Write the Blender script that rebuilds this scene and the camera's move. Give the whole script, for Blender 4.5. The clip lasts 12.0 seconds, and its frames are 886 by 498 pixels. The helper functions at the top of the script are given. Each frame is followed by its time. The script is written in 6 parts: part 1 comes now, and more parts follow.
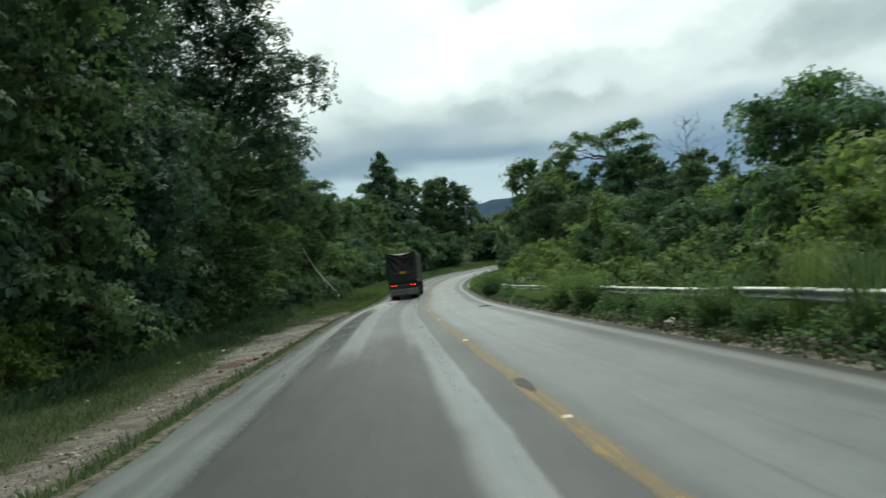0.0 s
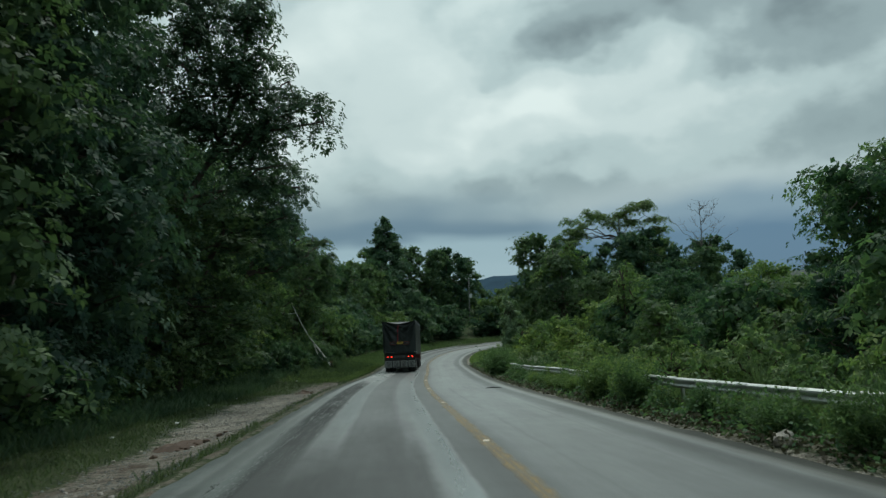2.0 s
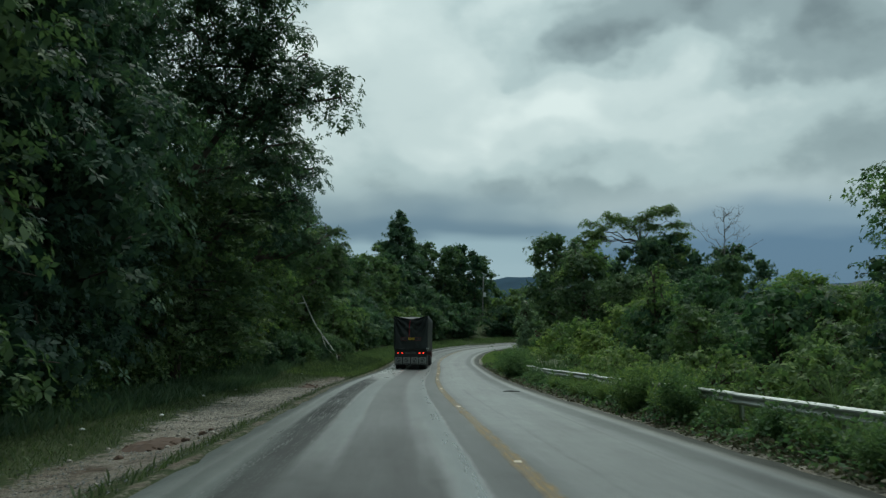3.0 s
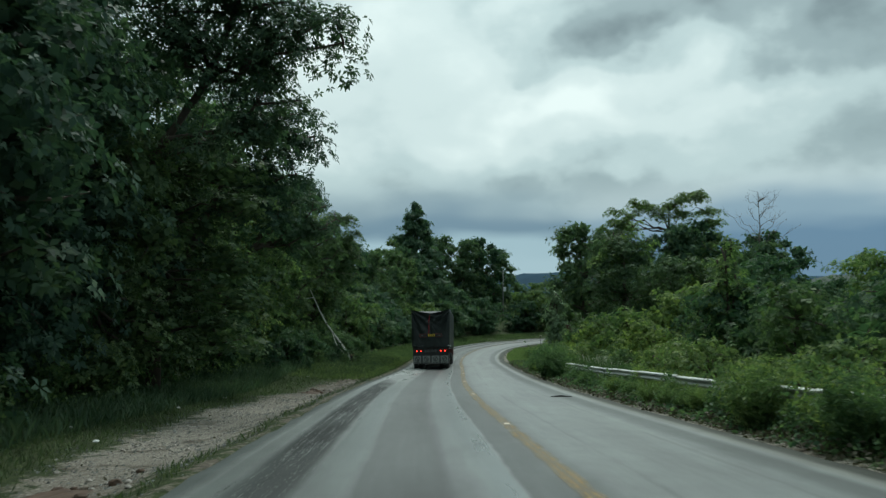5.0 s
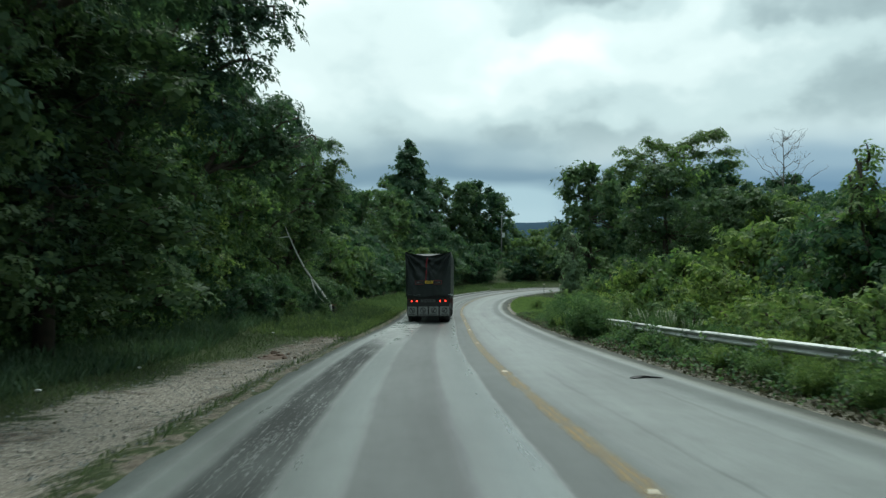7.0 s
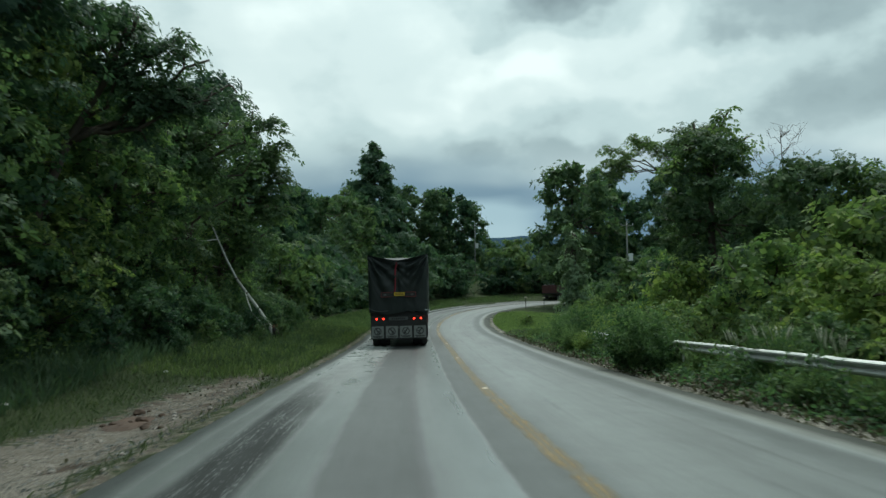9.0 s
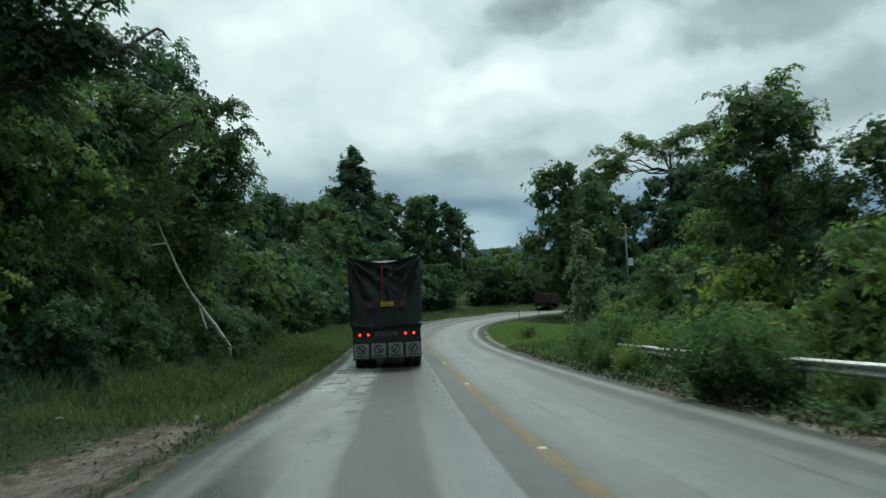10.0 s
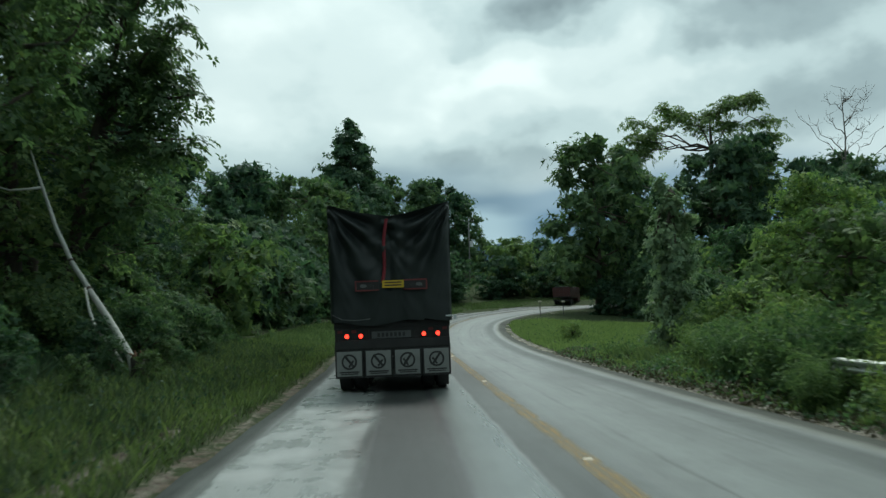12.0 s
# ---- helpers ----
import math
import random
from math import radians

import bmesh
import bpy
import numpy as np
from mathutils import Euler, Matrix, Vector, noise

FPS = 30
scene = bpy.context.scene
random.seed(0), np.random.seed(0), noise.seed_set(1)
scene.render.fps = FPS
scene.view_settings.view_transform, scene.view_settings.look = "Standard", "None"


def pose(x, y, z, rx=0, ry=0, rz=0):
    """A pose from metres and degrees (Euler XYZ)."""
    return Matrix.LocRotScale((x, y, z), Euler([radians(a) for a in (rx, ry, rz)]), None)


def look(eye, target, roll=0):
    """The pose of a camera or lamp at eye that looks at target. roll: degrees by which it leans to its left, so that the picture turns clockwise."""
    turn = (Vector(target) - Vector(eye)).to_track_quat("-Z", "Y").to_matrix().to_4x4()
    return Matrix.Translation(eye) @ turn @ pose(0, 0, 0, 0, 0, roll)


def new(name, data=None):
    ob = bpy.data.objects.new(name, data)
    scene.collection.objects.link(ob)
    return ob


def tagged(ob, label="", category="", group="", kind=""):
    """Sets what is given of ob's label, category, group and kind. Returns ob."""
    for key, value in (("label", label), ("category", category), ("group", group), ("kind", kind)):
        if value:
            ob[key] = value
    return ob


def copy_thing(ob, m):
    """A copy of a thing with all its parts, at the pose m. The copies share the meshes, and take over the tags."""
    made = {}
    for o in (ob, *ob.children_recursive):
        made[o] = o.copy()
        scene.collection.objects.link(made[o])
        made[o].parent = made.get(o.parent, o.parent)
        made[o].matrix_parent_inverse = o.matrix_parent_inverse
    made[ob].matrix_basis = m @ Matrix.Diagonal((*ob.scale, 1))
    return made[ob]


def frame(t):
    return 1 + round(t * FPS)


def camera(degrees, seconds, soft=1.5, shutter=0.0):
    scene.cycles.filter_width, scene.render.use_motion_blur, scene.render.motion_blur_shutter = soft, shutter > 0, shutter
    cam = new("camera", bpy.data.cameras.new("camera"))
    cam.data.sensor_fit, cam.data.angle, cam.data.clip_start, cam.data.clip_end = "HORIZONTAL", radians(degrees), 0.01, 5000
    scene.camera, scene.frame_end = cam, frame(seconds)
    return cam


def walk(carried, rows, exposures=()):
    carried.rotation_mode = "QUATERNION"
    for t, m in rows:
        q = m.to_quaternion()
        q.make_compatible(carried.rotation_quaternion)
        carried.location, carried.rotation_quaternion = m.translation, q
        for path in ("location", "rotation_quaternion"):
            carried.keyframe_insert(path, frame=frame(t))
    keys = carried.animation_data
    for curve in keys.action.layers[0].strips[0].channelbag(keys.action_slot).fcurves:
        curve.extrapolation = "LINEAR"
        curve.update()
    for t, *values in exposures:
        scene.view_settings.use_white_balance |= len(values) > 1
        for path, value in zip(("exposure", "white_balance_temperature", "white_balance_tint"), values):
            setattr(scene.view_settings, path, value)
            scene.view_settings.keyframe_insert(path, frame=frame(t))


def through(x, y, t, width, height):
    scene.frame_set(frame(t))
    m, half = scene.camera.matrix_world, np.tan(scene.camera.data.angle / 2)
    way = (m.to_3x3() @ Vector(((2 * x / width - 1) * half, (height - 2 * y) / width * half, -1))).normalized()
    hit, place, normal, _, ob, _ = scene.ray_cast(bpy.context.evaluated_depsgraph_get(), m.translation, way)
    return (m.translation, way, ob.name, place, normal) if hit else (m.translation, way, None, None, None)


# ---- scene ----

# ---------------------------------------------------------------- camera and walk
cam = camera(58.0, 12.0, soft=1.4, shutter=0.45)

#  seconds, x, y, z, yaw (to the left), pitch (up), lean (to the left)
PATH = [
    (0.0, 0.000, 1.131, 1.577, -3.661, 2.190, -5.189),
    (0.5, -0.047, 2.519, 1.578, 0.591, 1.968, -3.043),
    (1.0, -0.052, 3.777, 1.573, 2.102, 3.719, -1.477),
    (1.5, -0.056, 5.085, 1.578, -0.502, 6.383, -1.624),
    (2.0, -0.077, 6.471, 1.594, -3.957, 7.435, -1.412),
    (2.5, -0.125, 7.874, 1.588, -4.076, 7.537, -0.099),
    (3.0, -0.139, 9.238, 1.580, -2.924, 7.317, 1.319),
    (5.0, -0.264, 15.821, 1.534, -1.821, 7.158, 0.389),
    (5.5, -0.308, 18.093, 1.548, -0.856, 5.944, 1.047),
    (6.0, -0.335, 20.627, 1.579, -0.887, 4.049, 1.317),
    (6.5, -0.398, 23.123, 1.602, -1.382, 3.465, 0.994),
    (7.0, -0.462, 25.818, 1.616, -2.430, 3.496, 0.858),
    (9.0, -0.272, 37.247, 1.581, -4.774, 4.707, -0.299),
    (9.5, -0.264, 40.537, 1.575, -5.563, 5.157, -0.972),
    (10.0, -0.283, 43.976, 1.594, -6.124, 5.615, -1.595),
    (10.5, -0.292, 47.239, 1.609, -5.994, 5.829, -1.396),
    (11.0, -0.201, 50.368, 1.624, -5.846, 5.408, -1.111),
    (11.5, -0.110, 53.365, 1.615, -5.924, 5.035, -1.461),
    (12.0, -0.008, 56.677, 1.635, -6.180, 5.354, -1.186),
]


def carried_pose(x, y, z, yaw, pitch, lean):
    eye = Vector((x, y, z))
    a, b = radians(yaw), radians(pitch)
    ahead = Vector((-math.sin(a) * math.cos(b), math.cos(a) * math.cos(b), math.sin(b)))
    return look(eye, eye + ahead, lean)


EXPOSURES = [(0.0, 0.85, 6600, 6), (0.5, 0.68, 6600, 6), (1.0, 0.52, 6600, 6), (1.5, 0.40, 6400, 4), (2.0, 0.22, 6200, 2), (2.5, 0.12, 6150, 1), (3.2, 0.22, 6150, 1), (5.0, 0.42, 6150, 1), (6.5, 0.62, 6150, 1), (7.2, 0.7, 6150, 1), (9.0, 0.52, 6150, 1), (12.0, 0.54, 6150, 1)]
walk(cam, [(r[0], carried_pose(*r[1:])) for r in PATH], EXPOSURES)


# ---------------------------------------------------------------- node helpers
def ramp(tree, source, stops, smooth=False):
    node = tree.nodes.new("ShaderNodeValToRGB")
    if smooth:
        node.color_ramp.interpolation = "EASE"
    els = node.color_ramp.elements
    while len(els) < len(stops):
        els.new(0.5)
    for e, (at, c) in zip(els, stops):
        e.position = at
        e.color = (*c, 1) if isinstance(c, tuple) else (c, c, c, 1)
    tree.links.new(source, node.inputs[0])
    return node.outputs[0]


def mix(tree, fac, a, b, kind="MIX"):
    node = tree.nodes.new("ShaderNodeMix")
    node.data_type, node.blend_type = "RGBA", kind
    for sock, v in ((node.inputs[0], fac), (node.inputs[6], a), (node.inputs[7], b)):
        if isinstance(v, bpy.types.NodeSocket):
            tree.links.new(v, sock)
        elif sock == node.inputs[0]:
            sock.default_value = v
        else:
            sock.default_value = (*v, 1)
    return node.outputs[2]


def calc(tree, op, a, b=0.0, c=0.0):
    node = tree.nodes.new("ShaderNodeMath")
    node.operation = op
    for sock, v in zip(node.inputs, (a, b, c)):
        if isinstance(v, bpy.types.NodeSocket):
            tree.links.new(v, sock)
        else:
            sock.default_value = v
    return node.outputs[0]


def noise_of(tree, where, scale, detail=3.0, rough=0.55, stretch=None):
    tex = tree.nodes.new("ShaderNodeTexNoise")
    tex.inputs["Scale"].default_value, tex.inputs["Detail"].default_value, tex.inputs["Roughness"].default_value = scale, detail, rough
    if stretch:
        m = tree.nodes.new("ShaderNodeMapping")
        m.inputs["Scale"].default_value = stretch
        tree.links.new(where, m.inputs[0])
        where = m.outputs[0]
    tree.links.new(where, tex.inputs["Vector"])
    return tex.outputs[0]


def bump(tree, height, strength, distance=0.02):
    node = tree.nodes.new("ShaderNodeBump")
    node.inputs["Strength"].default_value, node.inputs["Distance"].default_value = strength, distance
    tree.links.new(height, node.inputs["Height"])
    return node.outputs[0]


def material(name):
    m = bpy.data.materials.new(name)
    m.use_nodes = True
    t = m.node_tree
    return m, t, t.nodes["Principled BSDF"]


def feed(tree, shader, **values):
    for key, v in values.items():
        sock = shader.inputs[key.replace("_", " ")]
        if isinstance(v, bpy.types.NodeSocket):
            tree.links.new(v, sock)
        elif isinstance(v, tuple):
            sock.default_value = (*v, 1)
        else:
            sock.default_value = v


# ---------------------------------------------------------------- sky, sun
SUN_ELEVATION, SUN_AZIMUTH = 58.0, 14.0  # degrees; azimuth to the right of +y


def make_world():
    world = bpy.data.worlds.new("overcast_sky")
    scene.world = world
    world.use_nodes = True
    t = world.node_tree
    out, back = t.nodes["World Output"], t.nodes["Background"]
    sky = t.nodes.new("ShaderNodeTexSky")
    sky.sky_type, sky.sun_disc = "NISHITA", False
    sky.sun_elevation, sky.sun_rotation = radians(SUN_ELEVATION), radians(SUN_AZIMUTH)
    coord = t.nodes.new("ShaderNodeTexCoord").outputs["Generated"]
    sep = t.nodes.new("ShaderNodeSeparateXYZ")
    t.links.new(coord, sep.inputs[0])
    up = calc(t, "MAXIMUM", sep.outputs[2], 0.02)
    # a flat cloud deck: direction divided by height
    low = calc(t, "ADD", up, 0.22)
    deck = t.nodes.new("ShaderNodeCombineXYZ")
    t.links.new(calc(t, "DIVIDE", sep.outputs[0], low), deck.inputs[0])
    t.links.new(calc(t, "DIVIDE", sep.outputs[1], low), deck.inputs[1])
    shift = t.nodes.new("ShaderNodeMapping")
    shift.inputs["Location"].default_value = CLOUD_SHIFT
    t.links.new(deck.outputs[0], shift.inputs[0])
    big = noise_of(t, shift.outputs[0], 1.05, 3.0, 0.5)
    fine = noise_of(t, coord, 5.5, 5.0, 0.5, (1.0, 1.0, 1.6))
    amount = calc(t, "ADD", 0.5, calc(t, "ADD", calc(t, "MULTIPLY", calc(t, "SUBTRACT", big, 0.5), 0.75), calc(t, "MULTIPLY", calc(t, "SUBTRACT", fine, 0.5), 0.55)))
    # the thinner and the thicker clouds of the deck
    warp = t.nodes.new("ShaderNodeVectorMath")
    warp.operation = "MULTIPLY_ADD"
    swirl = t.nodes.new("ShaderNodeTexNoise")
    swirl.inputs["Scale"].default_value, swirl.inputs["Detail"].default_value = 7.0, 4.0
    t.links.new(coord, swirl.inputs["Vector"])
    t.links.new(swirl.outputs["Color"], warp.inputs[0])
    warp.inputs[1].default_value = (0.16, 0.16, 0.10)
    t.links.new(coord, warp.inputs[2])
    for azimuth, elevation, width, weight in CLOUDS:
        a, e = radians(azimuth), radians(elevation)
        near = t.nodes.new("ShaderNodeVectorMath")
        near.operation = "DISTANCE"
        flat = t.nodes.new("ShaderNodeVectorMath")
        flat.operation = "MULTIPLY"
        flat.inputs[1].default_value = (1.0, 1.0, 2.2)
        t.links.new(warp.outputs[0], flat.inputs[0])
        t.links.new(flat.outputs[0], near.inputs[0])
        near.inputs[1].default_value = (math.sin(a) * math.cos(e) + 0.08, math.cos(a) * math.cos(e) + 0.08, (math.sin(e) + 0.05) * 2.2)
        lobe = ramp(t, calc(t, "DIVIDE", near.outputs["Value"], radians(width)), [(0.0, 1.0), (0.55, 0.5), (1.0, 0.0)], True)
        amount = calc(t, "ADD", amount, calc(t, "MULTIPLY", lobe, weight))
    clouds = ramp(t, amount, [(0.30, (0.165, 0.205, 0.212)), (0.42, (0.275, 0.335, 0.34)), (0.52, (0.43, 0.505, 0.50)), (0.62, (0.55, 0.615, 0.60)), (0.80, (0.70, 0.75, 0.72))], True)
    # brighter towards the hidden sun
    sun_dir = (math.sin(radians(SUN_AZIMUTH)) * math.cos(radians(SUN_ELEVATION)), math.cos(radians(SUN_AZIMUTH)) * math.cos(radians(SUN_ELEVATION)), math.sin(radians(SUN_ELEVATION)))
    dot = t.nodes.new("ShaderNodeVectorMath")
    dot.operation = "DOT_PRODUCT"
    t.links.new(coord, dot.inputs[0])
    dot.inputs[1].default_value = sun_dir
    glow = ramp(t, calc(t, "MULTIPLY_ADD", dot.outputs["Value"], 0.714, 0.286), [(0.0, 0.62), (0.45, 0.78), (0.79, 0.97), (1.0, 1.2)], True)
    clouds = mix(t, 1.0, clouds, glow, "MULTIPLY")
    # rain band: dark blue-grey low over the hills, a paler strip beneath it
    wave = calc(t, "MULTIPLY", calc(t, "SUBTRACT", noise_of(t, shift.outputs[0], 1.3, 3.0), 0.5), 0.09)
    height = calc(t, "ADD", sep.outputs[2], wave)
    band = ramp(t, height, [(0.10, (0.30, 0.39, 0.43)), (0.132, (0.28, 0.37, 0.41)), (0.15, (0.135, 0.20, 0.25)), (0.175, (0.20, 0.265, 0.30)), (0.235, (0.40, 0.465, 0.465))], True)
    # further right the rain reaches down over the mountains
    rain = ramp(t, height, [(0.05, (0.095, 0.160, 0.235)), (0.125, (0.105, 0.175, 0.25)), (0.152, (0.20, 0.275, 0.33)), (0.188, (0.39, 0.45, 0.46))], True)
    east = ramp(t, calc(t, "DIVIDE", sep.outputs[0], calc(t, "MAXIMUM", sep.outputs[1], 0.05)), [(0.17, 0.0), (0.25, 1.0)], True)
    band = mix(t, east, band, rain)
    whole = mix(t, ramp(t, height, [(0.155, 0.0), (0.225, 1.0)], True), band, clouds)
    air = mix(t, 1.0, sky.outputs[0], (0.07, 0.07, 0.07), "MULTIPLY")
    whole = mix(t, 0.94, air, whole)
    t.links.new(whole, back.inputs[0])
    back.inputs[1].default_value = 1.0
    t.links.new(back.outputs[0], out.inputs[0])


CLOUD_SHIFT = (3.1, 0.4, 0.0)
# azimuth right of +y, elevation, width, weight
CLOUDS = [(17.5, 18.5, 9, 0.22), (12.0, 17, 7, 0.18), (6, 16.8, 6, 0.14), (-6, 21, 20, 0.17), (12.5, 22.3, 10, -0.27), (29.5, 21.5, 11, -0.20), (25.5, 14.3, 10, 0.19), (1, 13.5, 8, 0.06), (10.5, 14.2, 8, 0.24)]
make_world()
sun = new("sun", bpy.data.lights.new("sun", "SUN"))
sun.data.energy, sun.data.angle, sun.data.color = 1.5, radians(14), (1.0, 0.97, 0.92)
_a, _e = radians(SUN_AZIMUTH), radians(SUN_ELEVATION)
sun.matrix_world = look((0, 0, 0), (-math.sin(_a) * math.cos(_e), -math.cos(_a) * math.cos(_e), -math.sin(_e)))


# ---------------------------------------------------------------- materials
def foliage_material(name, dark, mid, light, through=0.40, rough=0.55, tinted=True):
    m, t, p = material(name)
    geo = t.nodes.new("ShaderNodeNewGeometry")
    info = t.nodes.new("ShaderNodeObjectInfo")
    coord = t.nodes.new("ShaderNodeTexCoord").outputs["Object"]
    patch = calc(t, "ADD", calc(t, "MULTIPLY", noise_of(t, coord, 0.45, 2.0), 0.6), calc(t, "MULTIPLY", noise_of(t, coord, 1.9, 2.0), 0.4))
    pick = calc(t, "ADD", calc(t, "MULTIPLY", geo.outputs["Random Per Island"], 0.34), calc(t, "MULTIPLY", patch, 0.66))
    colour = ramp(t, pick, [(0.22, dark), (0.5, mid), (0.80, light)])
    tint = ramp(t, info.outputs["Random"], [(0.0, (0.52, 0.64, 0.74)), (0.4, (0.88, 0.95, 1.08)), (0.7, (1.12, 1.10, 1.03)), (1.0, (1.50, 1.40, 1.02))])
    if tinted:
        colour = mix(t, 1.0, colour, tint, "MULTIPLY")
    feed(t, p, Base_Color=colour, Roughness=rough, Specular_IOR_Level=0.07)
    tr = t.nodes.new("ShaderNodeBsdfTranslucent")
    t.links.new(mix(t, 1.0, colour, (1.15, 1.35, 0.85), "MULTIPLY"), tr.inputs[0])
    sh = t.nodes.new("ShaderNodeMixShader")
    sh.inputs[0].default_value = through
    t.links.new(p.outputs[0], sh.inputs[1])
    t.links.new(tr.outputs[0], sh.inputs[2])
    t.links.new(sh.outputs[0], t.nodes["Material Output"].inputs[0])
    return m


LEAF_DEEP = foliage_material("leaf_deep_green", (0.036, 0.066, 0.046), (0.066, 0.108, 0.067), (0.118, 0.172, 0.091), 0.3)
LEAF_DARK = foliage_material("leaf_dark_green", (0.042, 0.074, 0.048), (0.072, 0.118, 0.068), (0.125, 0.182, 0.090))
LEAF_MID = foliage_material("leaf_green", (0.050, 0.090, 0.054), (0.098, 0.160, 0.076), (0.225, 0.300, 0.120))
LEAF_BRIGHT = foliage_material("leaf_fresh_green", (0.074, 0.120, 0.058), (0.138, 0.202, 0.082), (0.285, 0.340, 0.130))
LEAF_FAR = foliage_material("leaf_far_green", (0.047, 0.084, 0.056), (0.091, 0.145, 0.079), (0.180, 0.240, 0.112))
LEAF_VINE = foliage_material("leaf_vine_green", (0.054, 0.092, 0.053), (0.116, 0.174, 0.078), (0.280, 0.340, 0.135))
LEAF_POST = foliage_material("leaf_ivy_green", (0.100, 0.155, 0.110), (0.195, 0.275, 0.165), (0.36, 0.43, 0.26), 0.3, 0.4, False)
GRASS = foliage_material("grass_blades", (0.046, 0.070, 0.044), (0.080, 0.116, 0.064), (0.145, 0.175, 0.096), 0.25)
GRASS_FRESH = foliage_material("fresh_grass_blades", (0.075, 0.112, 0.050), (0.135, 0.189, 0.082), (0.225, 0.276, 0.126), 0.25)
GRASS_PALE = foliage_material("pale_grass_blades", (0.115, 0.175, 0.07), (0.20, 0.275, 0.105), (0.30, 0.365, 0.15), 0.35, 0.55, False)
GRASS_TALL = foliage_material("tall_grass_blades", (0.066, 0.100, 0.058), (0.112, 0.158, 0.082), (0.190, 0.226, 0.118), 0.3)
LEAF_DRY = foliage_material("leaf_dry_brown", (0.045, 0.04, 0.024), (0.10, 0.086, 0.05), (0.21, 0.185, 0.115), 0.15)


def plain(name, colour, rough=0.6, metal=0.0, vary=0.25, scale=9.0, relief=0.15):
    m, t, p = material(name)
    coord = t.nodes.new("ShaderNodeTexCoord").outputs["Object"]
    a = noise_of(t, coord, scale, 4.0)
    b = noise_of(t, coord, scale * 0.18, 2.0)
    f = calc(t, "ADD", calc(t, "MULTIPLY", a, 0.5), calc(t, "MULTIPLY", b, 0.5))
    lo, hi = tuple(c * (1 - vary) for c in colour), tuple(min(1, c * (1 + vary)) for c in colour)
    feed(t, p, Base_Color=ramp(t, f, [(0.3, lo), (0.7, hi)]), Roughness=ramp(t, a, [(0.3, max(0.05, rough - 0.12)), (0.7, min(1, rough + 0.12))]), Metallic=metal, Normal=bump(t, a, relief, 0.01))
    return m


BARK = plain("bark_brown", (0.075, 0.06, 0.045), 0.85, 0, 0.45, 6, 0.6)
BARK_WET = plain("wet_dark_bark", (0.036, 0.032, 0.026), 0.8, 0, 0.4, 7, 0.5)
BARK_PALE = plain("bark_pale_grey", (0.42, 0.42, 0.38), 0.75, 0, 0.3, 5, 0.3)
BARK_DEAD = plain("dead_grey_wood", (0.16, 0.145, 0.125), 0.85, 0, 0.3, 5, 0.4)
GALVANISED = plain("weathered_galvanised_steel", (0.50, 0.52, 0.49), 0.48, 0.75, 0.16, 3, 0.12)
CONCRETE = plain("pole_concrete", (0.20, 0.205, 0.195), 0.8, 0, 0.2, 5, 0.2)
BOX_PAINT = plain("white_box_paint", (0.62, 0.65, 0.66), 0.45, 0, 0.08, 3, 0.05)
RUBBER = plain("black_rubber", (0.022, 0.022, 0.022), 0.75, 0, 0.3, 10, 0.2)
CHASSIS = plain("dirty_black_steel", (0.03, 0.03, 0.03), 0.6, 0.2, 0.5, 7, 0.2)
FLAP_WHITE = plain("dirty_white_panel", (0.25, 0.26, 0.25), 0.6, 0, 0.18, 7, 0.1)
INK = plain("black_print", (0.03, 0.03, 0.03), 0.6, 0, 0.3, 10, 0.05)
STRAP_RED = plain("red_webbing", (0.19, 0.018, 0.028), 0.75, 0, 0.2, 20, 0.1)
REFLECT_RED = plain("faded_red_print", (0.13, 0.025, 0.026), 0.6, 0, 0.5, 6, 0.1)
TARP_PRINT = plain("dark_printed_cloth", (0.022, 0.02, 0.02), 0.6, 0, 0.4, 8, 0.1)
RAW_WOOD = plain("raw_orange_wood", (0.15, 0.085, 0.045), 0.8, 0, 0.35, 14, 0.4)
YELLOW_SIGN = plain("yellow_sign_paint", (0.62, 0.42, 0.02), 0.5, 0, 0.12, 9, 0.05)
PLATE_GREY = plain("grey_plate", (0.10, 0.105, 0.105), 0.5, 0, 0.15, 9, 0.05)
RED_TRUCK = plain("dull_red_paint", (0.085, 0.026, 0.024), 0.5, 0, 0.3, 3, 0.1)
STONE = plain("pale_stone", (0.36, 0.33, 0.29), 0.85, 0, 0.25, 8, 0.4)
GRAVEL = foliage_material("loose_gravel_stones", (0.10, 0.088, 0.07), (0.22, 0.20, 0.165), (0.42, 0.40, 0.34), 0.0, 0.9)
PLUME = plain("silver_seed_head", (0.50, 0.52, 0.38), 0.8, 0, 0.15, 30, 0.1)
LITTER = plain("white_litter", (0.7, 0.71, 0.7), 0.5, 0, 0.08, 8, 0.1)
STUD = plain("road_stud_plastic", (0.55, 0.5, 0.38), 0.4, 0, 0.2, 20, 0.1)
SCRAP = plain("black_tyre_scrap", (0.03, 0.03, 0.03), 0.8, 0, 0.4, 12, 0.3)
# blue of the air before the far hills, put into their base colour
HILL = plain("hazy_wooded_hill", (0.05, 0.085, 0.12), 1.0, 0, 0.2, 0.02, 0.0)
SLOPE = plain("scrubby_hillside", (0.030, 0.048, 0.036), 1.0, 0, 0.5, 0.16, 0.0)
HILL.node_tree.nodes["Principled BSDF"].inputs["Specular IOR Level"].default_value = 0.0


